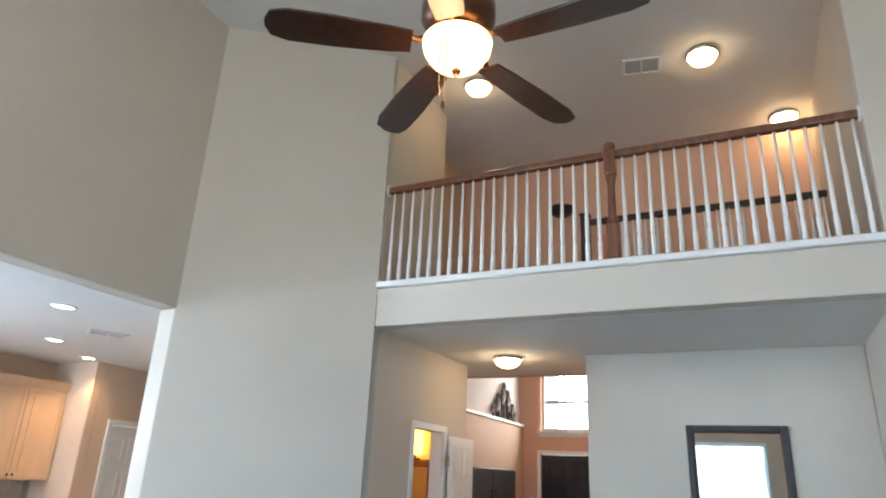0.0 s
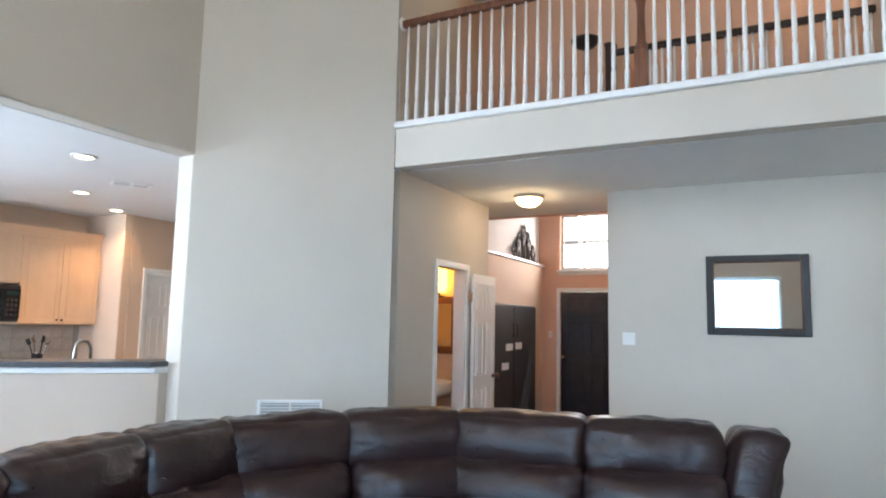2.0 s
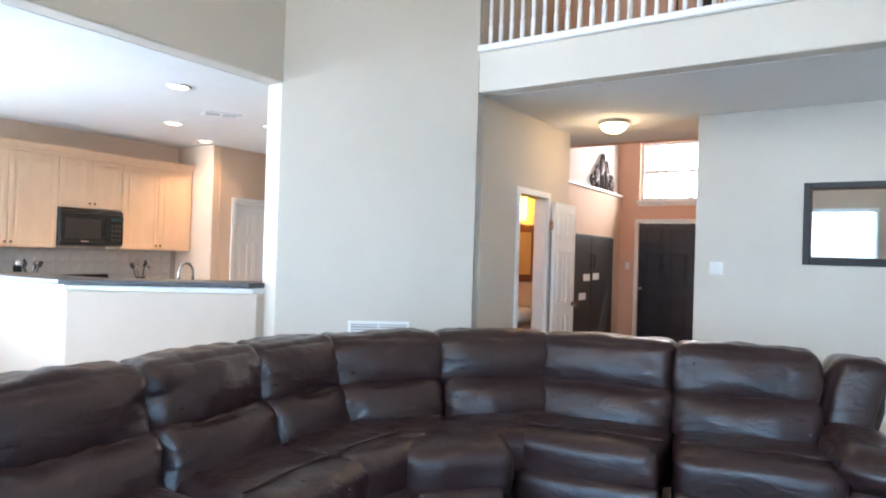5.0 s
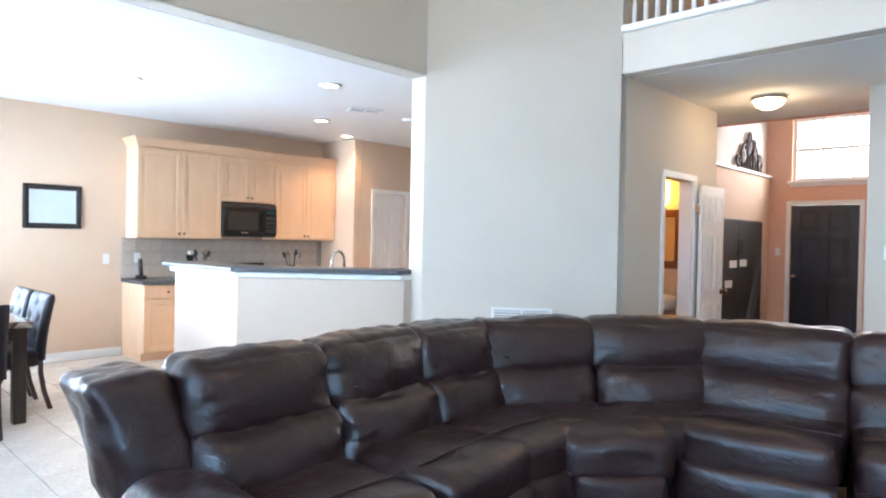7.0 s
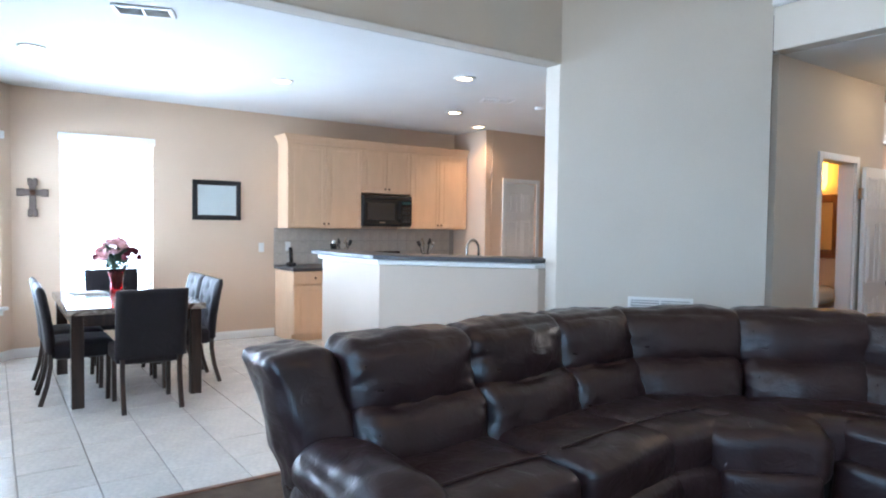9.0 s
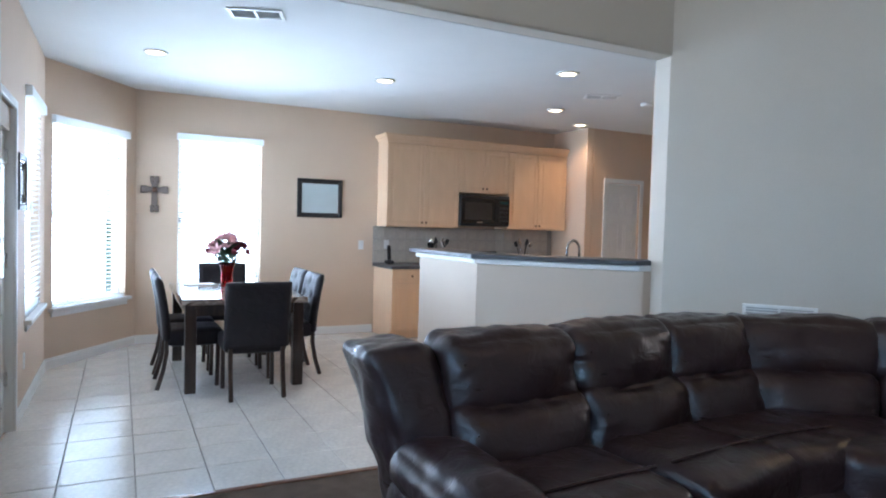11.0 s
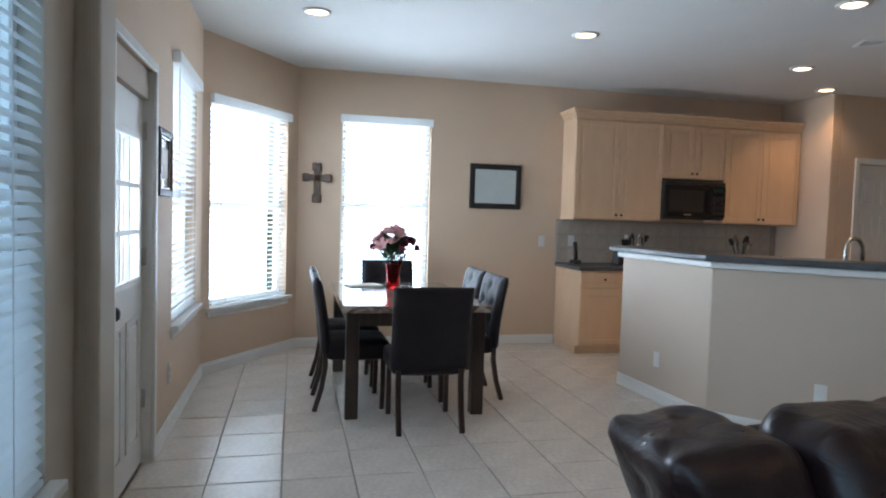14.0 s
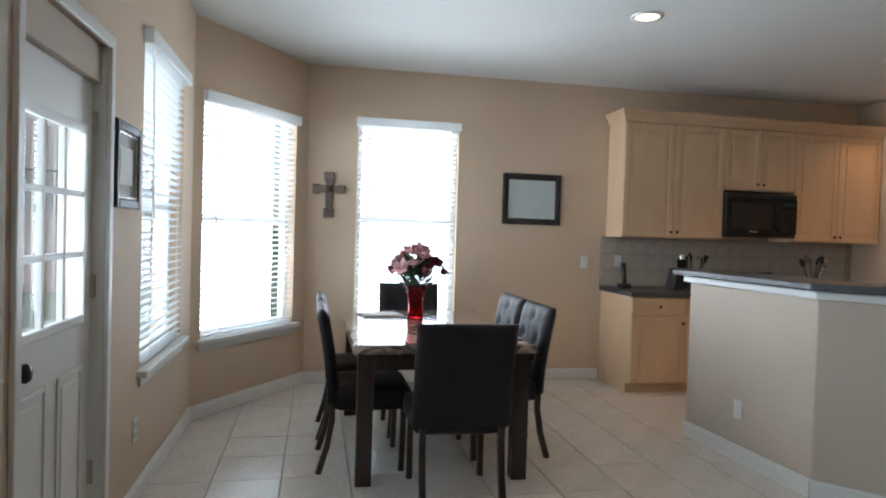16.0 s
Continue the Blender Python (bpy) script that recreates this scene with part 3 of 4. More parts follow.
# narrow doorway in the hall with its leaf folded back against the wall
d = thing("hall_door", "white panelled door standing wide open against the hall wall", "door", pose(-2.92, 7.07, 0, 0, 0, 90), "", "structure")
leaf = part("leaf", box(0.03, -0.075, 0.008, 0.59, -0.04, 1.99, 0.003), WHITE, d)
panel_door(leaf, 0.6, 1.99, -0.075, WHITE, SIX)
knob(leaf, 0.53, -0.08, 0.93)
casing(d, -0.65, -0.02, 2.02)
part("jamb", box(-0.65, 0.0, 0, -0.635, 0.13, 2.02), WHITE, d)
part("jamb", box(-0.035, 0.0, 0, -0.02, 0.13, 2.02), WHITE, d)
part("hinge", box(-0.02, -0.06, 1.7, 0.03, -0.035, 1.8), STEEL, d)
part("hinge", box(-0.02, -0.06, 0.3, 0.03, -0.035, 0.4), STEEL, d)

# pantry door and the utility door beyond it
for nm, lb, y, w in (("pantry_door", "white panelled pantry door, closed", 6.78, 0.60), ("utility_door", "white panelled utility room door, closed", 7.70, 0.62)):
    d = thing(nm, lb, "door", pose(-7.40, y, 0, 0, 0, 90), "", "structure")
    leaf = part("leaf", box(0.004, 0.03, 0.006, w - 0.004, 0.065, 2.04, 0.003), WHITE, d)
    panel_door(leaf, w, 2.04, 0.03, WHITE, SIX)
    casing(d, 0, w, 2.05)
    knob(leaf, w - 0.06, 0.03, 0.95)

# garden door with a nine-light window, set back under a shade-toned frame head
d = thing("garden_door", "white half-glazed garden door with nine panes, closed", "door", pose(-4.44, YR, 0, 0, 0, 180) @ Matrix.Diagonal((0.867, 1, 1, 1)), "", "structure")
lf = bmesh.new()
for bx in ((0.005, 0.05, 0.005, 0.895, 0.095, 0.985), (0.005, 0.05, 0.985, 0.13, 0.095, 1.70), (0.77, 0.05, 0.985, 0.895, 0.095, 1.70), (0.005, 0.05, 1.70, 0.895, 0.095, 1.90)):
    box(*bx, bm=lf)
leaf = part("leaf", lf, WHITE, d)
panel_door(leaf, 0.9, 2.0, 0.05, WHITE, [(0.16, 0.80)])
fr = bmesh.new()
for bx in ((0.11, 0.034, 0.965, 0.14, 0.05, 1.72), (0.76, 0.034, 0.965, 0.79, 0.05, 1.72), (0.14, 0.034, 0.965, 0.76, 0.05, 1.0), (0.14, 0.034, 1.685, 0.76, 0.05, 1.72)):
    box(*bx, 0.005, 2, bm=fr)
lite = part("light_frame", fr, WHITE, leaf)
for i in (1, 2):
    part("glazing_bar", box(0.14 + i * 0.2067 - 0.011, 0.042, 1.0, 0.14 + i * 0.2067 + 0.011, 0.065, 1.685, 0.003), WHITE, leaf)
    part("glazing_bar", box(0.14, 0.044, 1.0 + i * 0.2283 - 0.011, 0.76, 0.063, 1.0 + i * 0.2283 + 0.011, 0.003), WHITE, leaf)
p = part("pane", box(0.13, 0.07, 0.985, 0.77, 0.074, 1.70), GLASS, leaf)
p.visible_shadow = False
casing(d, 0, 0.90, 2.05, w=0.05)
part("jamb", box(-0.001, 0.0, 0, 0.004, 0.10, 2.05), WHITE, d)
part("jamb", box(0.896, 0.0, 0, 0.901, 0.10, 2.05), WHITE, d)
# Frame head coloured beige instead of white to carry the shade there.
part("head_panel", box(0.004, 0.02, 1.905, 0.896, 0.09, 2.05, 0.003), BARWALL, d, "door frame head above the leaf, its shade put into the beige")
knob(leaf, 0.07, 0.05, 0.90, BLACKMATT)
for z in (0.3, 1.05, 1.7):
    part("hinge", box(0.885, 0.03, z, 0.897, 0.052, z + 0.09), STEEL, d)

# ---------------------------------------------------------------- living room
# sectional sofa: back tops follow this line, seats open towards the room
LINE = [(-2.72, 1.88), (-2.76, 2.52), (-2.84, 3.18), (-2.82, 3.74), (-2.44, 4.33), (-1.925, 4.84), (-1.145, 5.0), (-0.42, 5.18)]
sofa = thing("sectional_sofa", "dark brown leather reclining sectional sofa with pillowed backs", "sofa", pose(0, 0, 0))


def sofa_section(i, p, q, tin):
    v = Vector((q[0] - p[0], q[1] - p[1], 0))
    w = v.length
    mid = Vector(((p[0] + q[0]) / 2, (p[1] + q[1]) / 2, 0))
    # local x along the sofa, local -y towards the room
    m = Matrix.Translation(mid) @ Matrix.Rotation(math.atan2(v.y, v.x), 4, "Z")
    wide = 0.05 if tin > 0.5 else 0.025
    part("back_shell", soft_box(w + 0.03, 0.16, 0.82, 0.05, (0, 0.02, 0), 0.004, i, 9, lean=0.10), LEATHER, sofa, m=m @ pose(0, 0.10, 0.46), smooth=True)
    part("head_pillow", soft_box(w + wide, 0.27, 0.31, 0.07, (0.0, 0.05, 0.014), 0.017, i + 10, 27, lean=0.06), LEATHER, sofa, m=m @ pose(0, -0.02, 0.788), smooth=True)
    part("lumbar_pillow", soft_box(w * (1 - tin * 0.14) + 0.03, 0.26, 0.31, 0.075, (0.0, 0.06, 0.01), 0.018, i + 20, 27, lean=0.07), LEATHER, sofa, m=m @ pose(0, -0.13, 0.54), smooth=True)
    dep = 0.62 - 0.10 * (tin > 0.5)
    s = part("seat_cushion", soft_box(w * (1 - tin * 0.24), dep, 0.25, 0.07, (0, 0.01, 0.02), 0.011, i + 30, 17, taper=tin * 0.72), LEATHER, sofa, m=m @ pose(0, -0.19 - dep / 2, 0.365), smooth=True)
    if tin < 0.5:
        part("seam", tube([(-w * 0.46, -0.12, 0.14), (-w * 0.2, -0.128, 0.148), (w * 0.2, -0.128, 0.148), (w * 0.46, -0.12, 0.14)], 0.006, 6), LEATHER, s)
        part("footrest", soft_box(w * (1 - tin * 0.5), 0.11, 0.28, 0.04, (0, 0.03, 0.0), 0.012, i + 40, 13), LEATHER, sofa, m=m @ pose(0, -0.79, 0.175), smooth=True)
    part("base", box(-w / 2 * (1 - tin * 0.7), -0.74 + 0.10 * (tin > 0.5), 0.0, w / 2 * (1 - tin * 0.7), 0.1, 0.26), BLACKMATT, sofa, m=m)


for i, (p, q) in enumerate(zip(LINE, LINE[1:])):
    sofa_section(i, p, q, {2: 0.18, 3: 0.75, 4: 0.75, 5: 0.18}.get(i, 0.0))


# the two wedge seats meet in one rounded corner cushion
part("corner_cushion", soft_box(0.66, 0.60, 0.25, 0.08, (0, 0, 0.02), 0.012, 71, 17, taper=0.35), LEATHER, sofa, m=pose(-2.02, 3.86, 0.355, 0, 0, 45), smooth=True)
part("corner_panel", soft_box(0.44, 0.14, 0.27, 0.04, (0, 0.02, 0), 0.012, 72, 11), LEATHER, sofa, m=pose(-1.83, 3.67, 0.165, 0, 0, 45), smooth=True)


def sofa_arm(m, side):
    """A stuffed recliner arm with the flaring wing of the back beside it; local -y towards the room."""
    part("arm", soft_box(0.25, 0.80, 0.44, 0.08, (0.02, 0.03, 0.02), 0.02, 50 + side, 17), LEATHER, sofa, m=m @ pose(0, -0.42, 0.23), smooth=True)
    part("arm_pad", soft_box(0.31, 0.68, 0.19, 0.09, (0.02, 0.04, 0.03), 0.018, 55 + side, 17), LEATHER, sofa, m=m @ pose(0.01 * side, -0.48, 0.49), smooth=True)
    wg = soft_box(0.26, 0.33, 0.78, 0.055, (0.03, 0.03, 0.0), 0.016, 60 + side, 21, lean=0.16)
    for v in wg.verts:
        up = v.co.z / 0.39
        v.co.x += side * (0.02 * up * abs(up) + 0.03 * max(0.0, up - 0.6))
        v.co.x *= 1 + 0.08 * up
        v.co.z += 0.03 * max(0.0, up - 0.5) * side * v.co.x / 0.15
    part("wing", wg, LEATHER, sofa, m=m @ pose(0.0, 0.0, 0.535, 0, 11 * side, 0), smooth=True)
    part("foot", lathe([(0.03, 0), (0.035, 0.02), (0.03, 0.03)], 12), BLACKMATT, sofa, m=m @ pose(0, -0.7, 0))


sofa_arm(pose(-2.72, 1.785, 0, 0, 0, 90), -1)
sofa_arm(pose(-0.29, 5.21, 0, 0, 0, 12), 1)


# ceiling fan
fan = thing("ceiling_fan", "dark wood five-blade ceiling fan with a lit amber glass bowl", "ceiling fan", pose(-0.917, 2.81, 3.095))
part("downrod", lathe([(0.018, 0.22), (0.018, 2.35)], 12), BRONZE, fan)
part("canopy", lathe([(0.02, 2.285), (0.07, 2.355), (0.075, 2.403)], 20), BRONZE, fan, smooth=True)
mot = part("motor", lathe([(0.05, 0.05), (0.115, 0.07), (0.14, 0.11), (0.14, 0.17), (0.10, 0.21), (0.03, 0.24)], 32), BRONZE, fan, "bronze motor housing", smooth=True)
part("switch_housing", lathe([(0.06, -0.01), (0.085, 0.0), (0.09, 0.045), (0.06, 0.06)], 24), BRONZE, fan, smooth=True)
bowl = part("bowl", lathe([(0.004, -0.105), (0.05, -0.098), (0.095, -0.072), (0.122, -0.03), (0.13, 0.008), (0.128, 0.012)], 32), FANLIT, fan, "lit amber glass bowl", smooth=True)
part("finial", lathe([(0.004, -0.135), (0.012, -0.128), (0.02, -0.112), (0.012, -0.103)], 12), BRONZE, bowl, smooth=True)
for x, z in ((-0.012, -0.25), (0.01, -0.31)):
    c = part("pull_chain", tube([(x, -0.1, -0.05), (x, -0.115, -0.14), (x, -0.115, z)], 0.0025, 6), BRONZE, fan)
    part("chain_pull", lathe([(0.002, z - 0.035), (0.009, z - 0.02), (0.007, z), (0.002, z + 0.005)], 10), BRONZE, c, m=pose(x, -0.115, 0))
bm = bmesh.new()
out = [(0.17, -0.05), (0.25, -0.06), (0.45, -0.072), (0.62, -0.072), (0.68, -0.055), (0.70, -0.015), (0.70, 0.015), (0.68, 0.055), (0.62, 0.072), (0.45, 0.072), (0.25, 0.06), (0.17, 0.05)]
f = bm.faces.new([bm.verts.new((x, y, 0)) for x, y in out])
up = bmesh.ops.extrude_face_region(bm, geom=[f])["geom"]
bmesh.ops.translate(bm, vec=(0, 0, 0.01), verts=[v for v in up if isinstance(v, bmesh.types.BMVert)])
BLADE = mesh_of("blade", bm, ESPRESSO)
IRONARM = mesh_of("blade_arm", tube([(0.10, 0, 0.045), (0.15, 0, 0.02), (0.19, 0.02, 0.012), (0.24, 0.03, 0.012), (0.24, -0.03, 0.012), (0.19, -0.02, 0.012)], 0.011, 8), BRONZE)
for k in range(5):
    for nm, me in (("blade", BLADE), ("blade_arm", IRONARM)):
        o = new(nm, me)
        o.parent = fan
        o.matrix_basis = pose(0, 0, -0.012, 0, 0, -2 + 72 * k) @ Matrix.Diagonal((1.0, 1.0, 1, 1)) @ pose(0, 0, 0, 9, 0, 0)
bulb(-0.917, 2.81, 2.89, 5, 0.08, (1.0, 0.6, 0.28))


# balcony railing
rail = thing("balcony_railing", "brown wooden balcony rail with white turned balusters", "railing", pose(0, YB + 0.06, 3.165))
part("handrail", box(-2.905, -0.032, 0.86, 0.79, 0.032, 0.925, 0.016, 3), RAILWOOD, rail, "polished brown wood handrail")
part("rosette", lathe([(0.055, 0), (0.06, 0.01), (0.045, 0.02)], 20), WHITE, rail, m=pose(0.80, 0, 0.9, 0, -90, 0))
part("rosette", lathe([(0.055, 0), (0.06, 0.01), (0.045, 0.02)], 20), WHITE, rail, m=pose(-2.92, 0, 0.9, 0, 90, 0))
nw = part("newel", box(-0.045, -0.045, 0.0, 0.045, 0.045, 0.30, 0.006), RAILWOOD, rail, "turned brown newel post", m=pose(-0.90, 0, 0))
part("shaft", lathe([(0.04, 0.30), (0.045, 0.33), (0.032, 0.37), (0.028, 0.60), (0.034, 0.66), (0.045, 0.70), (0.038, 0.72)], 20), RAILWOOD, nw, smooth=True)
part("head", box(-0.043, -0.043, 0.72, 0.043, 0.043, 0.93, 0.006), RAILWOOD, nw)
part("cap", lathe([(0.03, 0.93), (0.045, 0.95), (0.045, 0.98), (0.03, 1.0), (0.002, 1.005)], 20), RAILWOOD, nw, smooth=True)
BAL = lathe([(0.019, 0), (0.019, 0.17), (0.012, 0.19), (0.017, 0.23), (0.0165, 0.30), (0.0115, 0.60), (0.0095, 0.87)], 12)
BALME = mesh_of("baluster", BAL, WHITE, True)
n = 38
for k in range(n):
    x = -2.85 + k * (3.60 / (n - 1))
    if abs(x + 0.90) > 0.05:
        o = new("baluster", BALME)
        o.parent = rail
        o.location = (x, 0, 0)

rail2 = thing("stair_railing", "dark brown stair rail with white balusters in the loft", "railing", pose(0, 7.05, 3.12))
part("handrail", box(-1.38, -0.03, 0.93, 0.70, 0.03, 0.99, 0.014, 3), ESPRESSO, rail2)
nw = part("newel", box(-1.47, -0.045, 0, -1.38, 0.045, 1.02, 0.008), ESPRESSO, rail2)
part("cap", box(-1.48, -0.055, 1.02, -1.37, 0.055, 1.06, 0.015), ESPRESSO, nw)
for k in range(19):
    o = new("baluster", BALME)
    o.parent = rail2
    o.matrix_basis = Matrix.Translation((-1.28 + k * 0.108, 0, 0)) @ Matrix.Diagonal((1, 1, 1.07, 1))
# Bench shape added in place of a dark low rail at the loft floor.
low = thing("loft_rail_standin", "stand-in for a dark low rail on the loft floor, bench-shaped", "bench", pose(-2.05, 6.75, 3.12))
part("seat", box(-0.6, -0.15, 0.3, 0.6, 0.15, 0.36, 0.01), ESPRESSO, low)
for x in (-0.55, 0.5):
    part("leg", box(x, -0.13, 0, x + 0.05, 0.13, 0.3), ESPRESSO, low)
tor = thing("floor_lamp", "dark metal torchiere floor lamp with a bowl shade, unlit", "floor lamp", pose(-1.88, 7.85, 3.12))
part("base", lathe([(0.14, 0), (0.14, 0.015), (0.03, 0.03), (0.012, 0.05)], 24), BLACKMATT, tor, smooth=True)
part("pole", lathe([(0.011, 0.05), (0.011, 1.42)], 10), BLACKMATT, tor)
part("shade", lathe([(0.02, 1.40), (0.10, 1.43), (0.155, 1.49), (0.16, 1.51), (0.15, 1.51), (0.02, 1.44)], 28), BLACKMATT, tor, smooth=True)


def flush_lamp(x, y, z, watts, label):
    o = thing("ceiling_lamp", label, "ceiling lamp", pose(x, y, z), "flush ceiling lamps")
    part("pan", lathe([(0.15, -0.0), (0.155, -0.02), (0.14, -0.035)], 32), STEEL, o, smooth=True)
    part("glass", lathe([(0.003, -0.115), (0.06, -0.108), (0.11, -0.08), (0.137, -0.035)], 32), LAMPGLASS, o, "lit frosted glass bowl", smooth=True)
    bulb(x, y, z - 0.2, watts, 0.09)


flush_lamp(-2.28, 7.15, H1, 3.6, "flush ceiling lamp with a lit frosted bowl in the hall")
for x, y in ((-0.17, 6.64), (0.55, 8.1), (-2.34, 6.34)):
    flush_lamp(x, y, H2, 1.15, "flush ceiling lamp with a lit frosted bowl over the loft")


def vent(x, y, z, w, d, turn, flip=0):
    o = thing("ceiling_vent", "white metal louvred air vent", "vent", pose(x, y, z, flip, 0, turn), "air vents")
    fr = bmesh.new()
    for bx in ((-w / 2, -d / 2, -0.012, -w / 2 + 0.025, d / 2, 0), (w / 2 - 0.025, -d / 2, -0.012, w / 2, d / 2, 0), (-w / 2 + 0.025, -d / 2, -0.012, w / 2 - 0.025, -d / 2 + 0.025, 0), (-w / 2 + 0.025, d / 2 - 0.025, -0.012, w / 2 - 0.025, d / 2, 0)):
        box(*bx, 0.003, 1, bm=fr)
    part("frame", fr, WHITE, o)
    part("backing", box(-w / 2 + 0.02, -d / 2 + 0.02, -0.003, w / 2 - 0.02, d / 2 - 0.02, -0.001), VENTDARK, o)
    n = max(3, int((d - 0.05) / 0.022))
    for k in range(n):
        y0 = -d / 2 + 0.03 + k * (d - 0.06) / n
        part("louvre", box(-w / 2 + 0.025, -0.006, -0.001, w / 2 - 0.025, 0.006, 0.001), WHITE, o, m=pose(0, y0 + 0.008, -0.007, 35))
    part("divider", box(-0.008, -d / 2 + 0.025, -0.013, 0.008, d / 2 - 0.025, -0.004), WHITE, o)


vent(-0.727, 6.63, H2, 0.36, 0.26, 10)
vent(-4.849, 1.53, H1, 0.36, 0.2, 70)
vent(-5.70, 5.2, H1, 0.36, 0.2, 65)
# low return-air grille on the slanting wall
gd = Vector((-1.248, -0.995, 0)).normalized()
gp = Vector((-3.52, 5.1226, 0))
vent(gp.x, gp.y, 0.61, 0.50, 0.50, math.degrees(math.atan2(-gd.y, -gd.x)), -90)
sd = thing("smoke_detector", "round white smoke detector on the kitchen ceiling", "smoke detector", pose(-5.72, 5.85, H1))
part("body", lathe([(0.045, -0.035), (0.065, -0.025), (0.068, 0)], 24), PLASTIC, sd, smooth=True)


# framed mirror
mr = thing("wall_mirror_framed", "rectangular mirror in a dark moulded frame", "mirror", pose(-0.24, 7.22, 1.774))


def frame_of(o, w, h, t, d, material, lip=None):
    for nm, bx in (("frame_side", (-w / 2, -d, -h / 2, -w / 2 + t, 0, h / 2)), ("frame_side", (w / 2 - t, -d, -h / 2, w / 2, 0, h / 2)),
                   ("frame_rail", (-w / 2 + t, -d, -h / 2, w / 2 - t, 0, -h / 2 + t)), ("frame_rail", (-w / 2 + t, -d, h / 2 - t, w / 2 - t, 0, h / 2))):
        s = part(nm, box(*bx, min(0.008, d / 3)), material, o)
    if lip:
        b = bmesh.new()
        i, j = w / 2 - t, h / 2 - t
        for bx in ((-i, -d * 0.7, -j, -i + 0.012, -0.004, j), (i - 0.012, -d * 0.7, -j, i, -0.004, j), (-i + 0.012, -d * 0.7, -j, i - 0.012, -0.004, -j + 0.012), (-i + 0.012, -d * 0.7, j - 0.012, i - 0.012, -0.004, j)):
            box(*bx, 0.003, 1, bm=b)
        part("inner_lip", b, lip, o)


frame_of(mr, 0.80, 0.69, 0.055, 0.03, BLACKMATT, BRONZE)
part("glass", box(-0.38, -0.010, -0.305, 0.38, -0.004, 0.305), MIRROR, mr, "clear mirror glass")


def plate(x, y, z, turn, kind, n=1):
    w = 0.07 + 0.045 * (n - 1)
    o = thing("light_switch" if kind == "switch" else "power_outlet", "white plastic light switch on the wall" if kind == "switch" else "white plastic power outlet low on the wall", kind, pose(x, y, z, 0, 0, turn), "switches and outlets")
    part("plate", box(-w / 2, -0.006, -0.057, w / 2, 0, 0.057, 0.003), PLASTIC, o)
    for k in range(n):
        cx = (k - (n - 1) / 2) * 0.045
        if kind == "switch":
            part("rocker", box(cx - 0.016, -0.011, -0.033, cx + 0.016, -0.005, 0.033, 0.003), PLASTIC, o)
        else:
            for z0 in (-0.036, 0.008):
                part("socket", box(cx - 0.016, -0.008, z0, cx + 0.016, -0.005, z0 + 0.028, 0.004), PLASTIC, o)


plate(-1.32, 7.22, 1.373, 0, "switch", 2)
plate(-3.50, 11.67, 1.32, 0, "switch", 1)
plate(XB, 3.46, 1.117, 90, "switch", 1)
plate(-5.705, YR, 0.36, 180, "outlet")
plate(-5.93, 3.5385, 0.318, 3.15, "outlet")
plate(-4.87, 4.009, 0.33, 41.9, "outlet")
plate(XB + 0.012, 3.80, 1.13, 90, "outlet")

# ---------------------------------------------------------------- hall and foyer
tc = thing("tall_cabinet", "tall black two-door cabinet with papers stuck on its doors", "cabinet", pose(-3.64, 8.88, 0))
part("body", box(0.0, 0.0, 0.04, 0.17, 1.90, 1.76, 0.01), BLACKMATT, tc)
part("plinth", box(0.0, 0.02, 0, 0.15, 1.88, 0.04), BLACKMATT, tc)
for y in (0.01, 0.955):
    dr = part("door", box(0.17, y, 0.06, 0.19, y + 0.935, 1.74, 0.005), BLACKMATT, tc)
    hy = 0.88 if y < 0.5 else 1.02
    part("handle", tube([(0.19, hy, 1.30), (0.215, hy, 1.32), (0.215, hy, 1.46), (0.19, hy, 1.48)], 0.007, 8), BLACK, dr)
nt = thing("paper_note", "white paper note on the black cabinet door", "paper", pose(-3.449, 9.65, 1.16), "notes")
part("sheet", box(0, -0.13, -0.05, 0.002, 0.13, 0.045), PAPER, nt)
copy_thing(nt, pose(-3.449, 9.5, 0.90))
copy_thing(nt, pose(-3.449, 10.02, 1.17))
orn = thing("iron_ornament", "black wrought-iron scroll ornament on the foyer ledge", "ornament", pose(-3.66, 10.82, 2.50, 0, 0, 90))
part("base_bar", box(-0.52, -0.02, 0, 0.52, 0.02, 0.025, 0.006), IRON, orn)
for k in range(9):
    x = -0.46 + k * 0.115
    h = 0.66 * (1 - abs(k - 4) / 5.2)
    s = 1 if k % 2 else -1
    pts = [(x, 0, 0.02), (x + 0.02 * s, 0, h * 0.4), (x - 0.02 * s, 0, h * 0.75)] + [(x - 0.02 * s + s * 0.055 * (1 - math.cos(a)) * 0.9, 0, h * 0.75 + 0.07 * math.sin(a)) for a in (0.6, 1.2, 1.9, 2.6, 3.3, 4.0)]
    part("scroll", tube(pts, 0.02, 8), IRON, orn)
    if h > 0.25:
        part("leaf", soft_box(0.10, 0.035, 0.15, 0.016, (0, 0.01, 0), 0.006, k, 5), IRON, orn, m=pose(x + 0.03 * s, 0, h * 0.55, 0, 25 * s, 0), smooth=True)
# bathroom sconce and framed panel seen through the hall doorway
sc = thing("wall_sconce", "lit amber glass wall sconce in the bathroom", "wall lamp", pose(-3.34, 7.38, 1.97))
part("shade", lathe([(0.065, -0.16), (0.085, -0.1), (0.085, 0.14), (0.07, 0.17)], 24), AMBER, sc, "glowing amber shade", smooth=True, m=pose(0, -0.11, 0))
part("arm", tube([(0, 0, -0.2), (0, -0.11, -0.2), (0, -0.11, -0.15)], 0.012, 8), BRONZE, sc)
bulb(-3.6, 6.8, 2.3, 6, 0.1, (1.0, 0.55, 0.16))
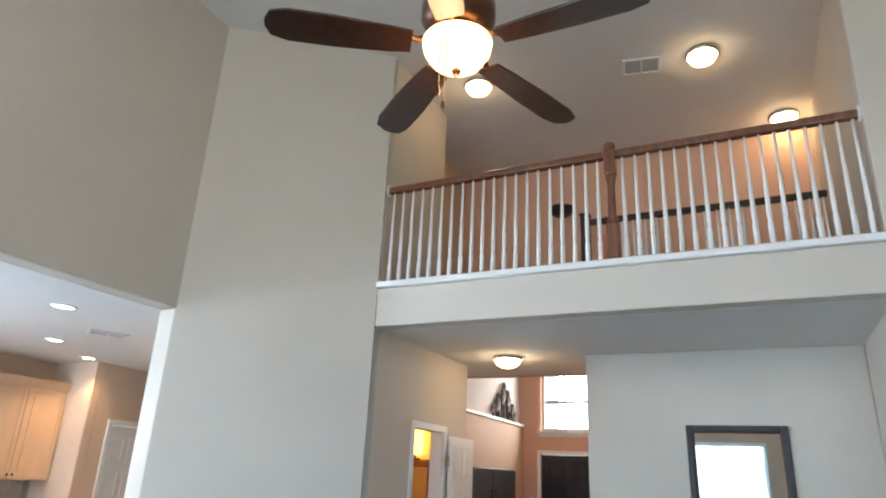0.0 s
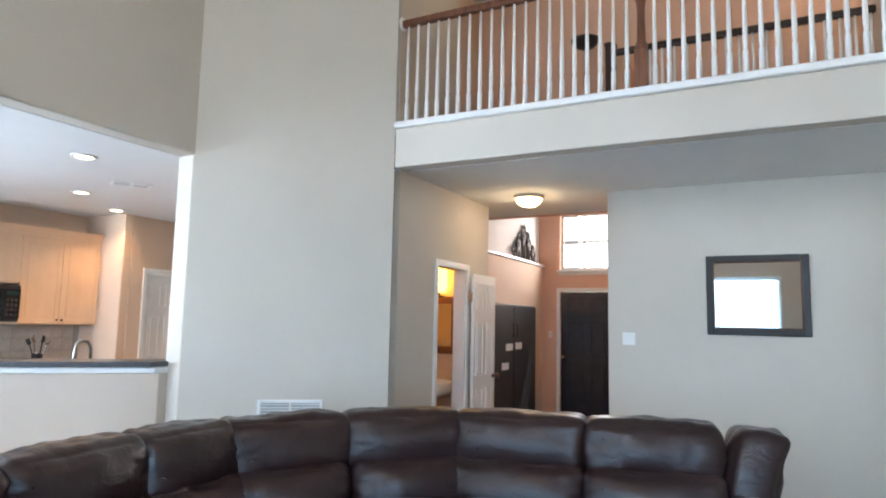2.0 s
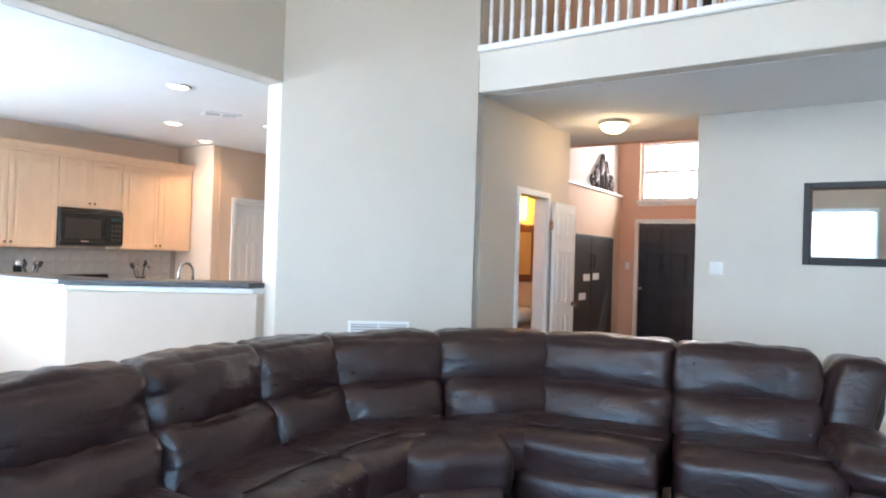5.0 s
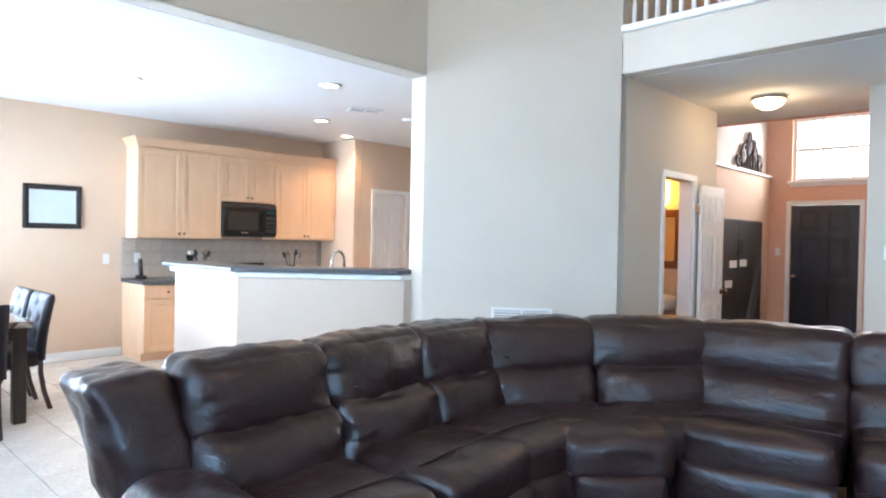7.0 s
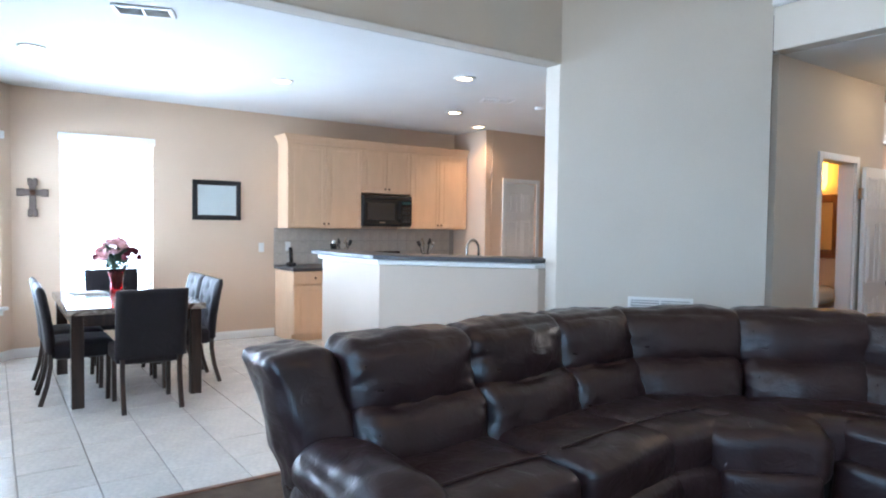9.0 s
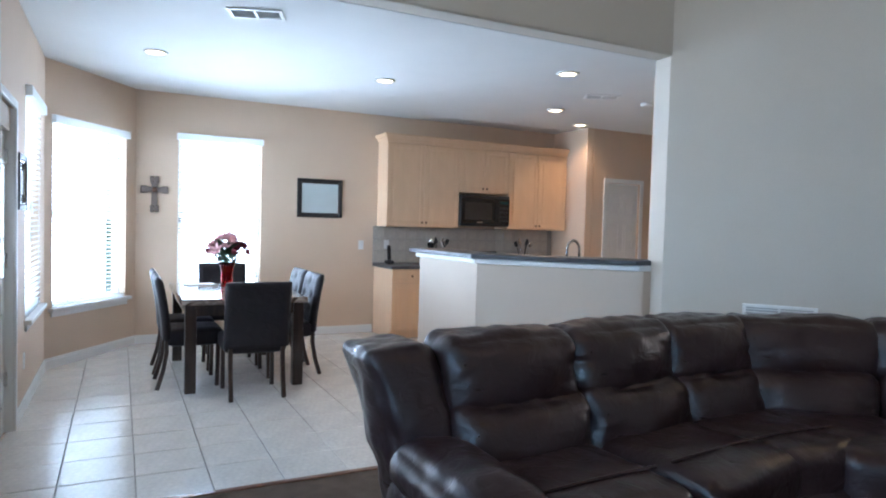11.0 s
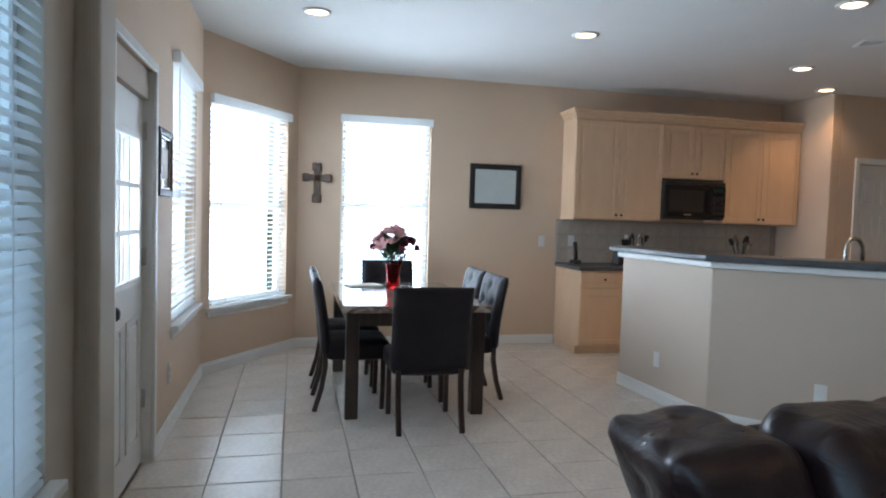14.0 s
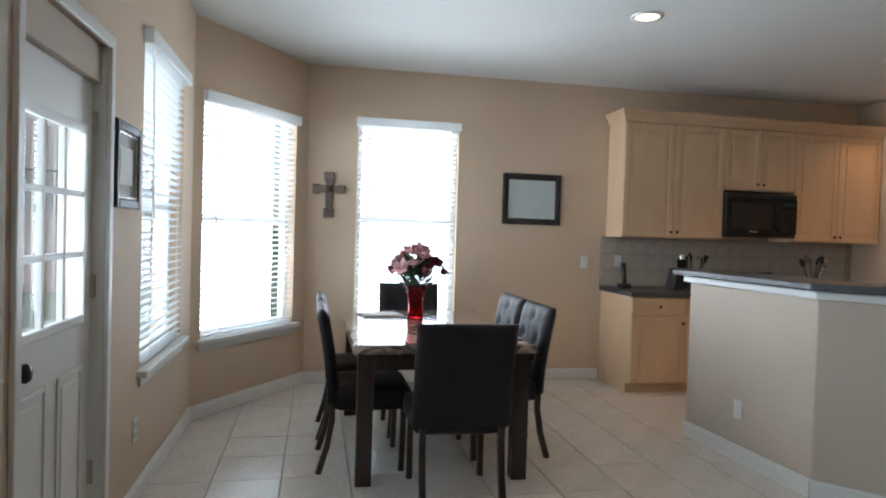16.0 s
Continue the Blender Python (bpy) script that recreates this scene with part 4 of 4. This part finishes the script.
bp = thing("bathroom_mirror", "bathroom mirror in a dark brown wooden frame", "mirror", pose(-3.40, 7.38, 1.46))
frame_of(bp, 0.5, 0.62, 0.08, 0.03, RAILWOOD)
part("glass", box(-0.17, -0.01, -0.23, 0.17, -0.004, 0.23), MIRROR, bp)
vn = thing("vanity", "white pedestal wash basin in the bathroom", "wash basin", pose(-3.42, 7.1, 0))
part("pedestal", lathe([(0.11, 0), (0.09, 0.1), (0.08, 0.6), (0.12, 0.72)], 20), PLASTIC, vn, smooth=True)
part("basin", soft_box(0.52, 0.42, 0.16, 0.07, (0, 0, 0.01), 0, 0, 9), PLASTIC, vn, m=pose(0, 0.06, 0.80), smooth=True)
# ---------------------------------------------------------------- kitchen
def shaker(parent, w, h, m, material=MAPLE, knob_at=None, name="door"):
    """A framed cabinet door: flat panel set back in a raised frame. x along, z up, front towards -y."""
    dm = part(name, box(0.003, -0.012, 0.003, w - 0.003, 0, h - 0.003), material, parent, m=m)
    t = min(0.055, h * 0.28)
    f = bmesh.new()
    for bx in ((0.003, -0.021, 0.003, t, -0.012, h - 0.003), (w - t, -0.021, 0.003, w - 0.003, -0.012, h - 0.003), (t, -0.021, 0.003, w - t, -0.012, t), (t, -0.021, h - t, w - t, -0.012, h - 0.003)):
        box(*bx, 0.003, 1, bm=f)
    part("door_frame", f, material, dm)
    if w - 2 * t > 0.1 and h - 2 * t > 0.1:
        part("door_panel", box(t + 0.03, -0.017, t + 0.03, w - t - 0.03, -0.012, h - t - 0.03, 0.004, 1), material, dm)
    if knob_at:
        k = lathe([(0.006, 0), (0.006, 0.012), (0.014, 0.018), (0.013, 0.026), (0.001, 0.029)], 12)
        bmesh.ops.transform(k, matrix=pose(knob_at[0], -0.02, knob_at[1], 90), verts=k.verts)
        part("knob", k, BRONZE, dm, smooth=True)


XF = XB + 0.31
TURN_K = 90   # cabinet fronts look along +x


def upper(y0, y1, z0, z1, doors, crown=True):
    o = thing("wall_cabinet", "light maple wall cabinet with framed doors", "cabinet", pose(XF, y0, 0, 0, 0, TURN_K), "kitchen wall cabinets")
    w = y1 - y0
    part("body", box(0.001, 0.0, z0, w - 0.001, 0.308, z1, 0.002), MAPLE, o)
    dw = w / doors
    for k in range(doors):
        kx = dw - 0.03 if k % 2 == 0 else 0.03
        shaker(o, dw, z1 - z0 - 0.02, pose(k * dw, 0, z0 + 0.01), knob_at=(kx, 0.05))


upper(3.67, 4.68, 1.36, 2.41, 2)
upper(4.68, 5.43, 1.83, 2.41, 2)
upper(5.43, 6.40, 1.36, 2.41, 2)
cr = thing("crown_moulding", "light maple crown moulding along the wall cabinets", "moulding", pose(0, 0, 0))
bm = bmesh.new()
for k, (dx, z) in enumerate(((0.0, 2.41), (0.012, 2.43), (0.03, 2.46), (0.045, 2.485))):
    z1 = (2.43, 2.46, 2.485, 2.51)[k]
    box(XB + 0.001, 3.67 - dx - 0.005, z, XF + 0.02 + dx, 6.405, z1, bm=bm)
part("moulding", bm, MAPLE, cr)

mw = thing("microwave", "black over-the-range microwave oven", "microwave", pose(XF + 0.06, 4.683, 1.395, 0, 0, 90) @ Matrix.Diagonal((0.896, 1, 1, 1)))
part("body", box(0.0, 0.0, 0, 0.83, 0.36, 0.412, 0.008), BLACKMATT, mw)
md = part("door", box(0.005, -0.022, 0.03, 0.62, 0.0, 0.365, 0.008), BLACK, mw)
part("window", box(0.06, -0.026, 0.085, 0.52, -0.02, 0.31, 0.004), BLACKMATT, md)
part("handle", tube([(0.59, -0.03, 0.07), (0.59, -0.055, 0.09), (0.59, -0.055, 0.30), (0.59, -0.03, 0.32)], 0.008, 8), BLACK, md)
cp = part("control_panel", box(0.625, -0.02, 0.03, 0.825, 0.0, 0.365, 0.006), BLACK, mw)
part("display", box(0.65, -0.023, 0.30, 0.80, -0.019, 0.34), mat("display_glass", (0.02, 0.05, 0.05), 0.1), cp)
for r in range(4):
    for c in range(3):
        part("button", box(0.655 + c * 0.05, -0.0225, 0.06 + r * 0.055, 0.69 + c * 0.05, -0.019, 0.095 + r * 0.055, 0.002, 1), BLACKMATT, cp)
part("vent_grille", box(0.005, -0.012, 0.372, 0.825, 0.0, 0.405, 0.004), BLACKMATT, mw)
part("maker_plate", box(0.26, -0.0245, 0.045, 0.36, -0.0215, 0.06), STEEL, md)

XC = -7.54
def base_unit(y0, y1, first=False):
    o = thing("base_cabinet", "light maple base cabinet with a drawer above the door", "cabinet", pose(XC, y0, 0, 0, 0, 90), "kitchen base cabinets")
    w = y1 - y0
    part("body", box(0.001, 0.0, 0.09, w - 0.001, 0.61, 0.85, 0.003), MAPLE, o)
    part("toe_kick", box(0.001, 0.06, 0.0, w - 0.001, 0.6, 0.09), MAPLE, o)
    shaker(o, w, 0.15, pose(0, 0, 0.69), knob_at=(w / 2, 0.075), name="drawer")
    shaker(o, w, 0.58, pose(0, 0, 0.10), knob_at=(w - 0.04, 0.52))


for a, c in ((3.64, 4.16), (4.16, 4.68), (5.43, 5.915), (5.915, 6.40)):
    base_unit(a, c)
wt = thing("worktop", "dark grey speckled laminate worktop", "worktop", pose(0, 0, 0))
part("slab", box(XB + 0.001, 3.62, 0.85, XC + 0.03, 4.68, 0.89, 0.006), LAMINATE, wt)
part("slab", box(XB + 0.001, 5.43, 0.85, XC + 0.03, 6.40, 0.89, 0.006), LAMINATE, wt)
st = thing("cooker", "black freestanding cooker between the base cabinets", "cooker", pose(XC + 0.01, 4.685, 0, 0, 0, 90) @ Matrix.Diagonal((0.90, 1, 1, 1)))
part("body", box(0, 0.02, 0.0, 0.82, 0.6, 0.89, 0.006), BLACK, st)
part("oven_door", box(0.02, -0.015, 0.2, 0.80, 0.02, 0.74, 0.01), BLACK, st)
part("handle", tube([(0.08, -0.015, 0.70), (0.08, -0.05, 0.70), (0.74, -0.05, 0.70), (0.74, -0.015, 0.70)], 0.011, 8), STEEL, st)
part("control_back", box(0, 0.53, 0.89, 0.82, 0.6, 1.05, 0.006), BLACK, st)
# backsplash of separate tiles
sp = structure("backsplash", box(XB, 3.62, 0.89, XB + 0.006, 6.405, 1.36), GROUT, "grouted tile backsplash behind the worktop", "backsplash")
TL = mesh_of("splash_tile", box(0, 0.0015, 0.0015, 0.006, 0.1495, 0.1495, 0.002, 1), SPLASH)
for r in range(3):
    for c in range(18):
        o = new("tile", TL)
        o.parent = sp
        o.location = (XB + 0.0055, 3.625 + c * 0.15, 0.895 + r * 0.152)

bt = thing("bar_top", "dark grey laminate breakfast bar top with an angled front", "worktop", pose(0, 0, 0))
part("slab", prism([(-4.30, 4.44), (-5.33, 3.49), (-6.53, 3.42), (-6.61, 3.50), (-6.61, 3.82), (-5.45, 3.90), (-4.30, 4.93)], 1.107, 1.148, 0.008), LAMINATE, bt)


def utensil_pot(x, y, z, s, turn):
    o = thing("utensil_crock", "black crock full of kitchen utensils", "utensil holder", pose(x, y, z, 0, 0, turn))
    part("crock", lathe([(0.05, 0), (0.055, 0.01), (0.058, 0.12), (0.06, 0.13), (0.05, 0.125), (0.045, 0.02)], 20), BLACKMATT, o, smooth=True)
    for k in range(6):
        a = k * 1.05
        tip = Vector((math.cos(a) * 0.10, math.sin(a) * 0.10, 0.27 + 0.02 * (k % 3)))
        u = part("utensil", tube([(math.cos(a) * 0.02, math.sin(a) * 0.02, 0.03), tip * 0.75, tip], 0.006, 6), BLACKMATT if k % 2 else STEEL, o)
        part("blade", soft_box(0.045, 0.014, 0.075, 0.006, (0, 0.004, 0), 0, 0, 5), BLACKMATT if k % 2 else STEEL, u, m=Matrix.Translation(tip) @ pose(0, 0, 0, 15, 20, math.degrees(a)))


utensil_pot(-7.85, 4.420, 0.89, 1, 10)
utensil_pot(-7.90, 5.750, 0.89, 1, 60)
kb = thing("knife_block", "black knife block with handles on the worktop", "knife block", pose(-7.85, 4.260, 0.89, 0, 0, 20))
part("block", soft_box(0.11, 0.18, 0.2, 0.02, (0, 0, 0), 0, 0, 5, lean=0.05), BLACKMATT, kb, m=pose(0, 0, 0.1))
for k in range(4):
    part("handle", soft_box(0.018, 0.03, 0.09, 0.008, (0, 0, 0), 0, 0, 5), BLACK, kb, m=pose(-0.035 + k * 0.024, 0.05, 0.235, 12, 0, 0))
ph = thing("telephone", "black cordless telephone in its stand", "telephone", pose(-7.90, 3.753, 0.89, 0, 0, 90))
part("stand", soft_box(0.1, 0.11, 0.045, 0.018, (0, 0, 0.004), 0, 0, 5), BLACKMATT, ph, m=pose(0, 0, 0.023), smooth=True)
part("handset", soft_box(0.048, 0.03, 0.2, 0.013, (0, 0.004, 0), 0, 0, 7), BLACK, ph, m=pose(0, 0.015, 0.135, -10, 0, 0), smooth=True)
tp = thing("kitchen_tap", "arched steel kitchen tap behind the bar", "tap", pose(-5.100, 4.360, 0.89) @ Matrix.Diagonal((1, 1, 1.2, 1)))
part("base", lathe([(0.03, 0), (0.03, 0.02), (0.018, 0.03)], 16), STEEL, tp, smooth=True)
part("spout", tube([(0, 0, 0.02), (0, 0, 0.26)] + [(0.0, 0.07 - 0.07 * math.cos(a), 0.26 + 0.07 * math.sin(a)) for a in (0.5, 1.0, 1.57, 2.1, 2.7, 3.14)] + [(0, 0.14, 0.2)], 0.012, 10), STEEL, tp, smooth=True)
part("lever", tube([(0.02, 0, 0.05), (0.07, 0, 0.09)], 0.007, 8), STEEL, tp)
sk = thing("sink_cabinet", "maple sink cabinet behind the half wall with a grey top", "cabinet", pose(0, 0, 0))
part("body", prism([(-6.44, 3.65), (-5.42, 3.71), (-4.45, 4.57), (-4.78, 5.0), (-5.60, 4.36), (-6.49, 4.27)], 0.0, 0.85), MAPLE, sk)
part("top", prism([(-6.45, 3.645), (-5.41, 3.705), (-4.44, 4.57), (-4.78, 5.04), (-5.60, 4.39), (-6.50, 4.30)], 0.85, 0.89, 0.004), LAMINATE, sk)


def can_light(x, y, lit=True, watts=26):
    o = thing("recessed_light", "round recessed ceiling spotlight, lit" if lit else "round recessed ceiling spotlight", "ceiling light", pose(x, y, H1), "recessed ceiling lights")
    tr = lathe([(0.072, -0.004), (0.076, -0.012), (0.10, -0.008), (0.102, 0.0)], 32)
    part("trim_ring", tr, WHITE, o, smooth=True)
    part("lens", lathe([(0.003, -0.0065), (0.072, -0.0055), (0.072, -0.001)], 28), CANLIT, o, "glowing warm lens")
    down_light(x, y, H1 - 0.03, watts)


for x, y, w in ((-6.33, 0.98, 10), (-6.25, 3.0, 14), (-5.08, 4.29, 32), (-6.59, 5.27, 40), (-7.27, 6.18, 24)):
    can_light(x, y, True, w)

# ---------------------------------------------------------------- dining nook
TX0, TX1, TY0, TY1 = -7.22, -5.75, 1.16, 2.16
tb = thing("dining_table", "espresso dining table with a brown marble top", "table", pose(0, 0, 0))
part("tabletop", box(TX0, TY0, 0.705, TX1, TY1, 0.755, 0.008, 3), MARBLE, tb, "polished brown veined marble slab")
for x in (TX0 + 0.03, TX1 - 0.115):
    for y in (TY0 + 0.03, TY1 - 0.115):
        part("leg", box(x, y, 0, x + 0.085, y + 0.085, 0.705, 0.004), ESPRESSO, tb)
for y in (TY0 + 0.045, TY1 - 0.07):
    part("apron", box(TX0 + 0.115, y, 0.615, TX1 - 0.115, y + 0.025, 0.705), ESPRESSO, tb)
for x in (TX0 + 0.045, TX1 - 0.07):
    part("apron", box(x, TY0 + 0.115, 0.615, x + 0.025, TY1 - 0.115, 0.705), ESPRESSO, tb)


def dining_chair():
    """Parsons chair at the origin, facing -y; the back's outer face at y 0.23."""
    o = thing("dining_chair", "black leather parsons dining chair with a tufted back", "chair", pose(0, 0, 0), "chairs round the dining table")
    part("seat", soft_box(0.48, 0.44, 0.13, 0.035, (0, 0, 0.018), 0.004, 1, 9), SEATLEATHER, o, m=pose(0, -0.02, 0.415), smooth=True)
    bk = bmesh.new()
    nx, nz = 16, 22
    W, T = 0.50, 0.065
    def curve(s):
        return 0.165 + 0.075 * s ** 1.6
    tufts = [(-0.12, 0.72), (0.12, 0.72), (0.0, 0.84), (-0.12, 0.60), (0.12, 0.60)]
    grid = {}
    for f, sgn in ((0, -1), (1, 1)):
        for i in range(nx + 1):
            for j in range(nz + 1):
                u, s = i / nx * 2 - 1, j / nz
                z = 0.40 + s * 0.515
                x = u * W / 2 * (1 - 0.0 * s)
                edge = min(1.0, (1 - abs(u)) * 9) ** 0.5 * min(1.0, (1 - s) * 13 + 0.02) ** 0.5
                y = curve(s) + T / 2 + sgn * T / 2 * (0.25 + 0.75 * edge)
                if sgn < 0:
                    for tx, tz in tufts:
                        y += 0.022 * math.exp(-((x - tx) ** 2 + (z - tz) ** 2) / 0.0009)
                grid[f, i, j] = bk.verts.new((x, y, z))
    for f in (0, 1):
        for i in range(nx):
            for j in range(nz):
                bk.faces.new((grid[f, i, j], grid[f, i + 1, j], grid[f, i + 1, j + 1], grid[f, i, j + 1]))
    for j in range(nz):
        for i in (0, nx):
            bk.faces.new((grid[0, i, j], grid[1, i, j], grid[1, i, j + 1], grid[0, i, j + 1]))
    for i in range(nx):
        for j in (0, nz):
            bk.faces.new((grid[0, i, j], grid[1, i, j], grid[1, i + 1, j], grid[0, i + 1, j]))
    back = part("backrest", bk, SEATLEATHER, o, smooth=True)
    for tx, tz in tufts[:3]:
        s = (tz - 0.40) / 0.515
        part("button", lathe([(0.011, -0.003), (0.008, 0.004), (0.001, 0.006)], 10), SEATLEATHER, back, m=pose(tx, curve(s) + 0.018, tz, 90))
    for x in (-0.20, 0.20):
        part("leg", tube([(x, -0.19, 0.0), (x, -0.195, 0.2), (x, -0.195, 0.37)], 0.022, 4), ESPRESSO, o)
        part("leg", tube([(x, 0.27, 0.0), (x, 0.225, 0.15), (x, 0.20, 0.3), (x, 0.20, 0.42)], 0.022, 4), ESPRESSO, o)
    return o


ch = dining_chair()
ch.matrix_basis = pose(-5.69, 1.69, 0, 0, 0, -90)      # near end: faces -x
for x, y, r in ((-7.55, 1.74, 90), (-6.20, 1.27, 180), (-6.78, 1.27, 180), (-6.31, 2.10, 0), (-6.86, 2.10, 0)):
    copy_thing(ch, pose(x, y, 0, 0, 0, r))

vs = thing("flower_vase", "flared red glass vase on the dining table", "vase", pose(-6.850, 1.650, 0.755) @ Matrix.Diagonal((1.2, 1.2, 1, 1)))
part("glass", lathe([(0.045, 0), (0.05, 0.004), (0.046, 0.05), (0.043, 0.11), (0.055, 0.18), (0.067, 0.225), (0.064, 0.225), (0.051, 0.18), (0.039, 0.11), (0.041, 0.05), (0.038, 0.012)], 32), RED, vs, smooth=True)
fl = thing("flower_bouquet", "bouquet of pink and dark red artificial flowers in the vase", "flowers", pose(-6.850, 1.650, 0.775))


def petal(l, w):
    bm = bmesh.new()
    rows = []
    for k in range(5):
        s = k / 4
        ww = w * math.sin(math.pi * (0.12 + 0.8 * s)) / 2
        rows.append([bm.verts.new((x, l * s, 0.35 * l * s * s + 0.25 * abs(x))) for x in (-ww, 0, ww)])
    for a, c in zip(rows, rows[1:]):
        for i in (0, 1):
            bm.faces.new((a[i], a[i + 1], c[i + 1], c[i]))
    return bm


random.seed(5)
heads = []
for k in range(26):
    a, t = 2.4 * k, math.sqrt((k + 0.5) / 26)
    heads.append((0.16 * t * math.cos(a), 0.19 * t * math.sin(a), 0.44 - 0.16 * t * t + random.uniform(-0.015, 0.015), 1 if (k % 5 in (0, 2, 3) and t < 0.85) else 0))
for x, y, z, pink in heads:
    st2 = part("stem", tube([(x * 0.12, y * 0.12, 0.01), (x * 0.4, y * 0.4, 0.18), (x, y, z)], 0.0035, 5), LEAF, fl)
    bm = bmesh.new()
    layers = ((6, 0.075, 0.042, 55), (5, 0.055, 0.034, 25)) if pink else ((6, 0.055, 0.055, 25), (5, 0.045, 0.05, 5), (4, 0.032, 0.04, -10))
    for n, l, w, op in layers:
        for k in range(n):
            merge(bm, petal(l, w), pose(0, 0, 0, 0, 0, 360 * k / n + op) @ pose(0, 0, 0, 60 - op, 0, 0))
    part("blossom", bm, PETALPINK if pink else PETALRED, st2, m=Matrix.Translation((x, y, z)) @ pose(0, 0, 0, random.uniform(-40, 40) - y * 150, x * 250 + random.uniform(-20, 20), random.uniform(0, 360)), smooth=True)
for k in range(70):
    a, r, z = random.uniform(0, 6.28), random.uniform(0.05, 0.13), random.uniform(0.2, 0.36)
    part("leaf", petal(random.uniform(0.07, 0.11), 0.04), LEAF, fl, m=pose(math.cos(a) * r * 0.5, math.sin(a) * r * 0.5, z, random.uniform(-10, 50), 0, math.degrees(a) - 90), smooth=True)
mg = thing("magazine_stack", "small stack of papers on the dining table", "papers", pose(-6.950, 1.420, 0.755, 0, 0, 12))
for k in range(3):
    part("sheet", box(-0.1 + 0.004 * k, -0.14, 0.004 * k, 0.1, 0.14 - 0.003 * k, 0.004 * k + 0.0035), PAPER, mg)

cx = thing("wall_cross", "grey-brown decorative metal cross on the wall", "cross", pose(XB, 1.06, 1.65, 0, 0, 90) @ Matrix.Diagonal((0.86, 1, 0.9, 1)))
part("upright", box(-0.036, -0.022, -0.165, 0.036, -0.004, 0.165, 0.008), CROSSMETAL, cx)
part("crossbar", box(-0.12, -0.026, 0.02, 0.12, -0.006, 0.09, 0.008), CROSSMETAL, cx)
for x, z in ((-0.125, 0.055), (0.125, 0.055), (0, 0.175), (0, -0.175)):
    for dx, dz in ((0.0, 0.0), (0.028, 0.02), (-0.028, 0.02), (0.028, -0.02), (-0.028, -0.02)):
        part("lobe", soft_box(0.05, 0.022, 0.05, 0.01, (0, 0.004, 0), 0, 0, 4), CROSSMETAL, cx, m=pose(x + dx * (0.5 if abs(x) > 0.05 else 1), -0.013, z + dz))
part("boss", lathe([(0.035, 0), (0.03, 0.012), (0.012, 0.018)], 16), BRONZE, cx, m=pose(0, -0.024, 0.055, 90))

pc = thing("picture", "framed blank mirror picture in a wide dark frame", "picture", pose(XB, 2.917, 1.683, 0, 0, 90))
frame_of(pc, 0.565, 0.47, 0.045, 0.025, BLACKMATT, ESPRESSO)
part("glazed_print", box(-0.24, -0.012, -0.19, 0.24, -0.003, 0.19), MATBOARD, pc, "pale grey glazed print")
p2 = thing("picture", "small framed print in a deep black frame beside the garden door", "picture", pose(-5.46, YR, 1.60, 0, 0, 180))
frame_of(p2, 0.37, 0.37, 0.04, 0.028, BLACKMATT, STEEL)
part("mat_board", box(-0.15, -0.010, -0.15, 0.15, -0.003, 0.15), mat("dark_print", (0.16, 0.15, 0.14), 0.15, var=0.3, scale=14), p2)
part("inner_print", box(-0.09, -0.0125, -0.08, 0.09, -0.0095, 0.08), PAPER, p2)

# ---------------------------------------------------------------- floor tiles
PITCH, X0T, Y0T = 0.362, -3.782, 0.083
tile_me = [mesh_of("floor_tile", box(0.003, 0.003, -0.011, PITCH - 0.003, PITCH - 0.003, dz, 0.002, 1), TILE) for dz in (0.0, 0.0007, -0.0006)]
floor_k = bpy.data.objects["floor_kitchen"]
rest = bmesh.new()
random.seed(3)
for i in range(13):
    for j in range(25):
        x, y = X0T - (i + 1) * PITCH, Y0T + j * PITCH
        if y > 9.1 or x < XB - 0.3 or (x + y * 1.45 < -7.9):
            continue
        if y < 4.2:
            o = new("tile", tile_me[random.randrange(3)])
            o.parent = floor_k
            o.location = (x, y, 0.0)
        else:
            box(x + 0.003, y + 0.003, -0.011, x + PITCH - 0.003, y + PITCH - 0.003, 0.0, bm=rest)
tagged(part("tile_field", rest, TILE, floor_k), kind="stuff")
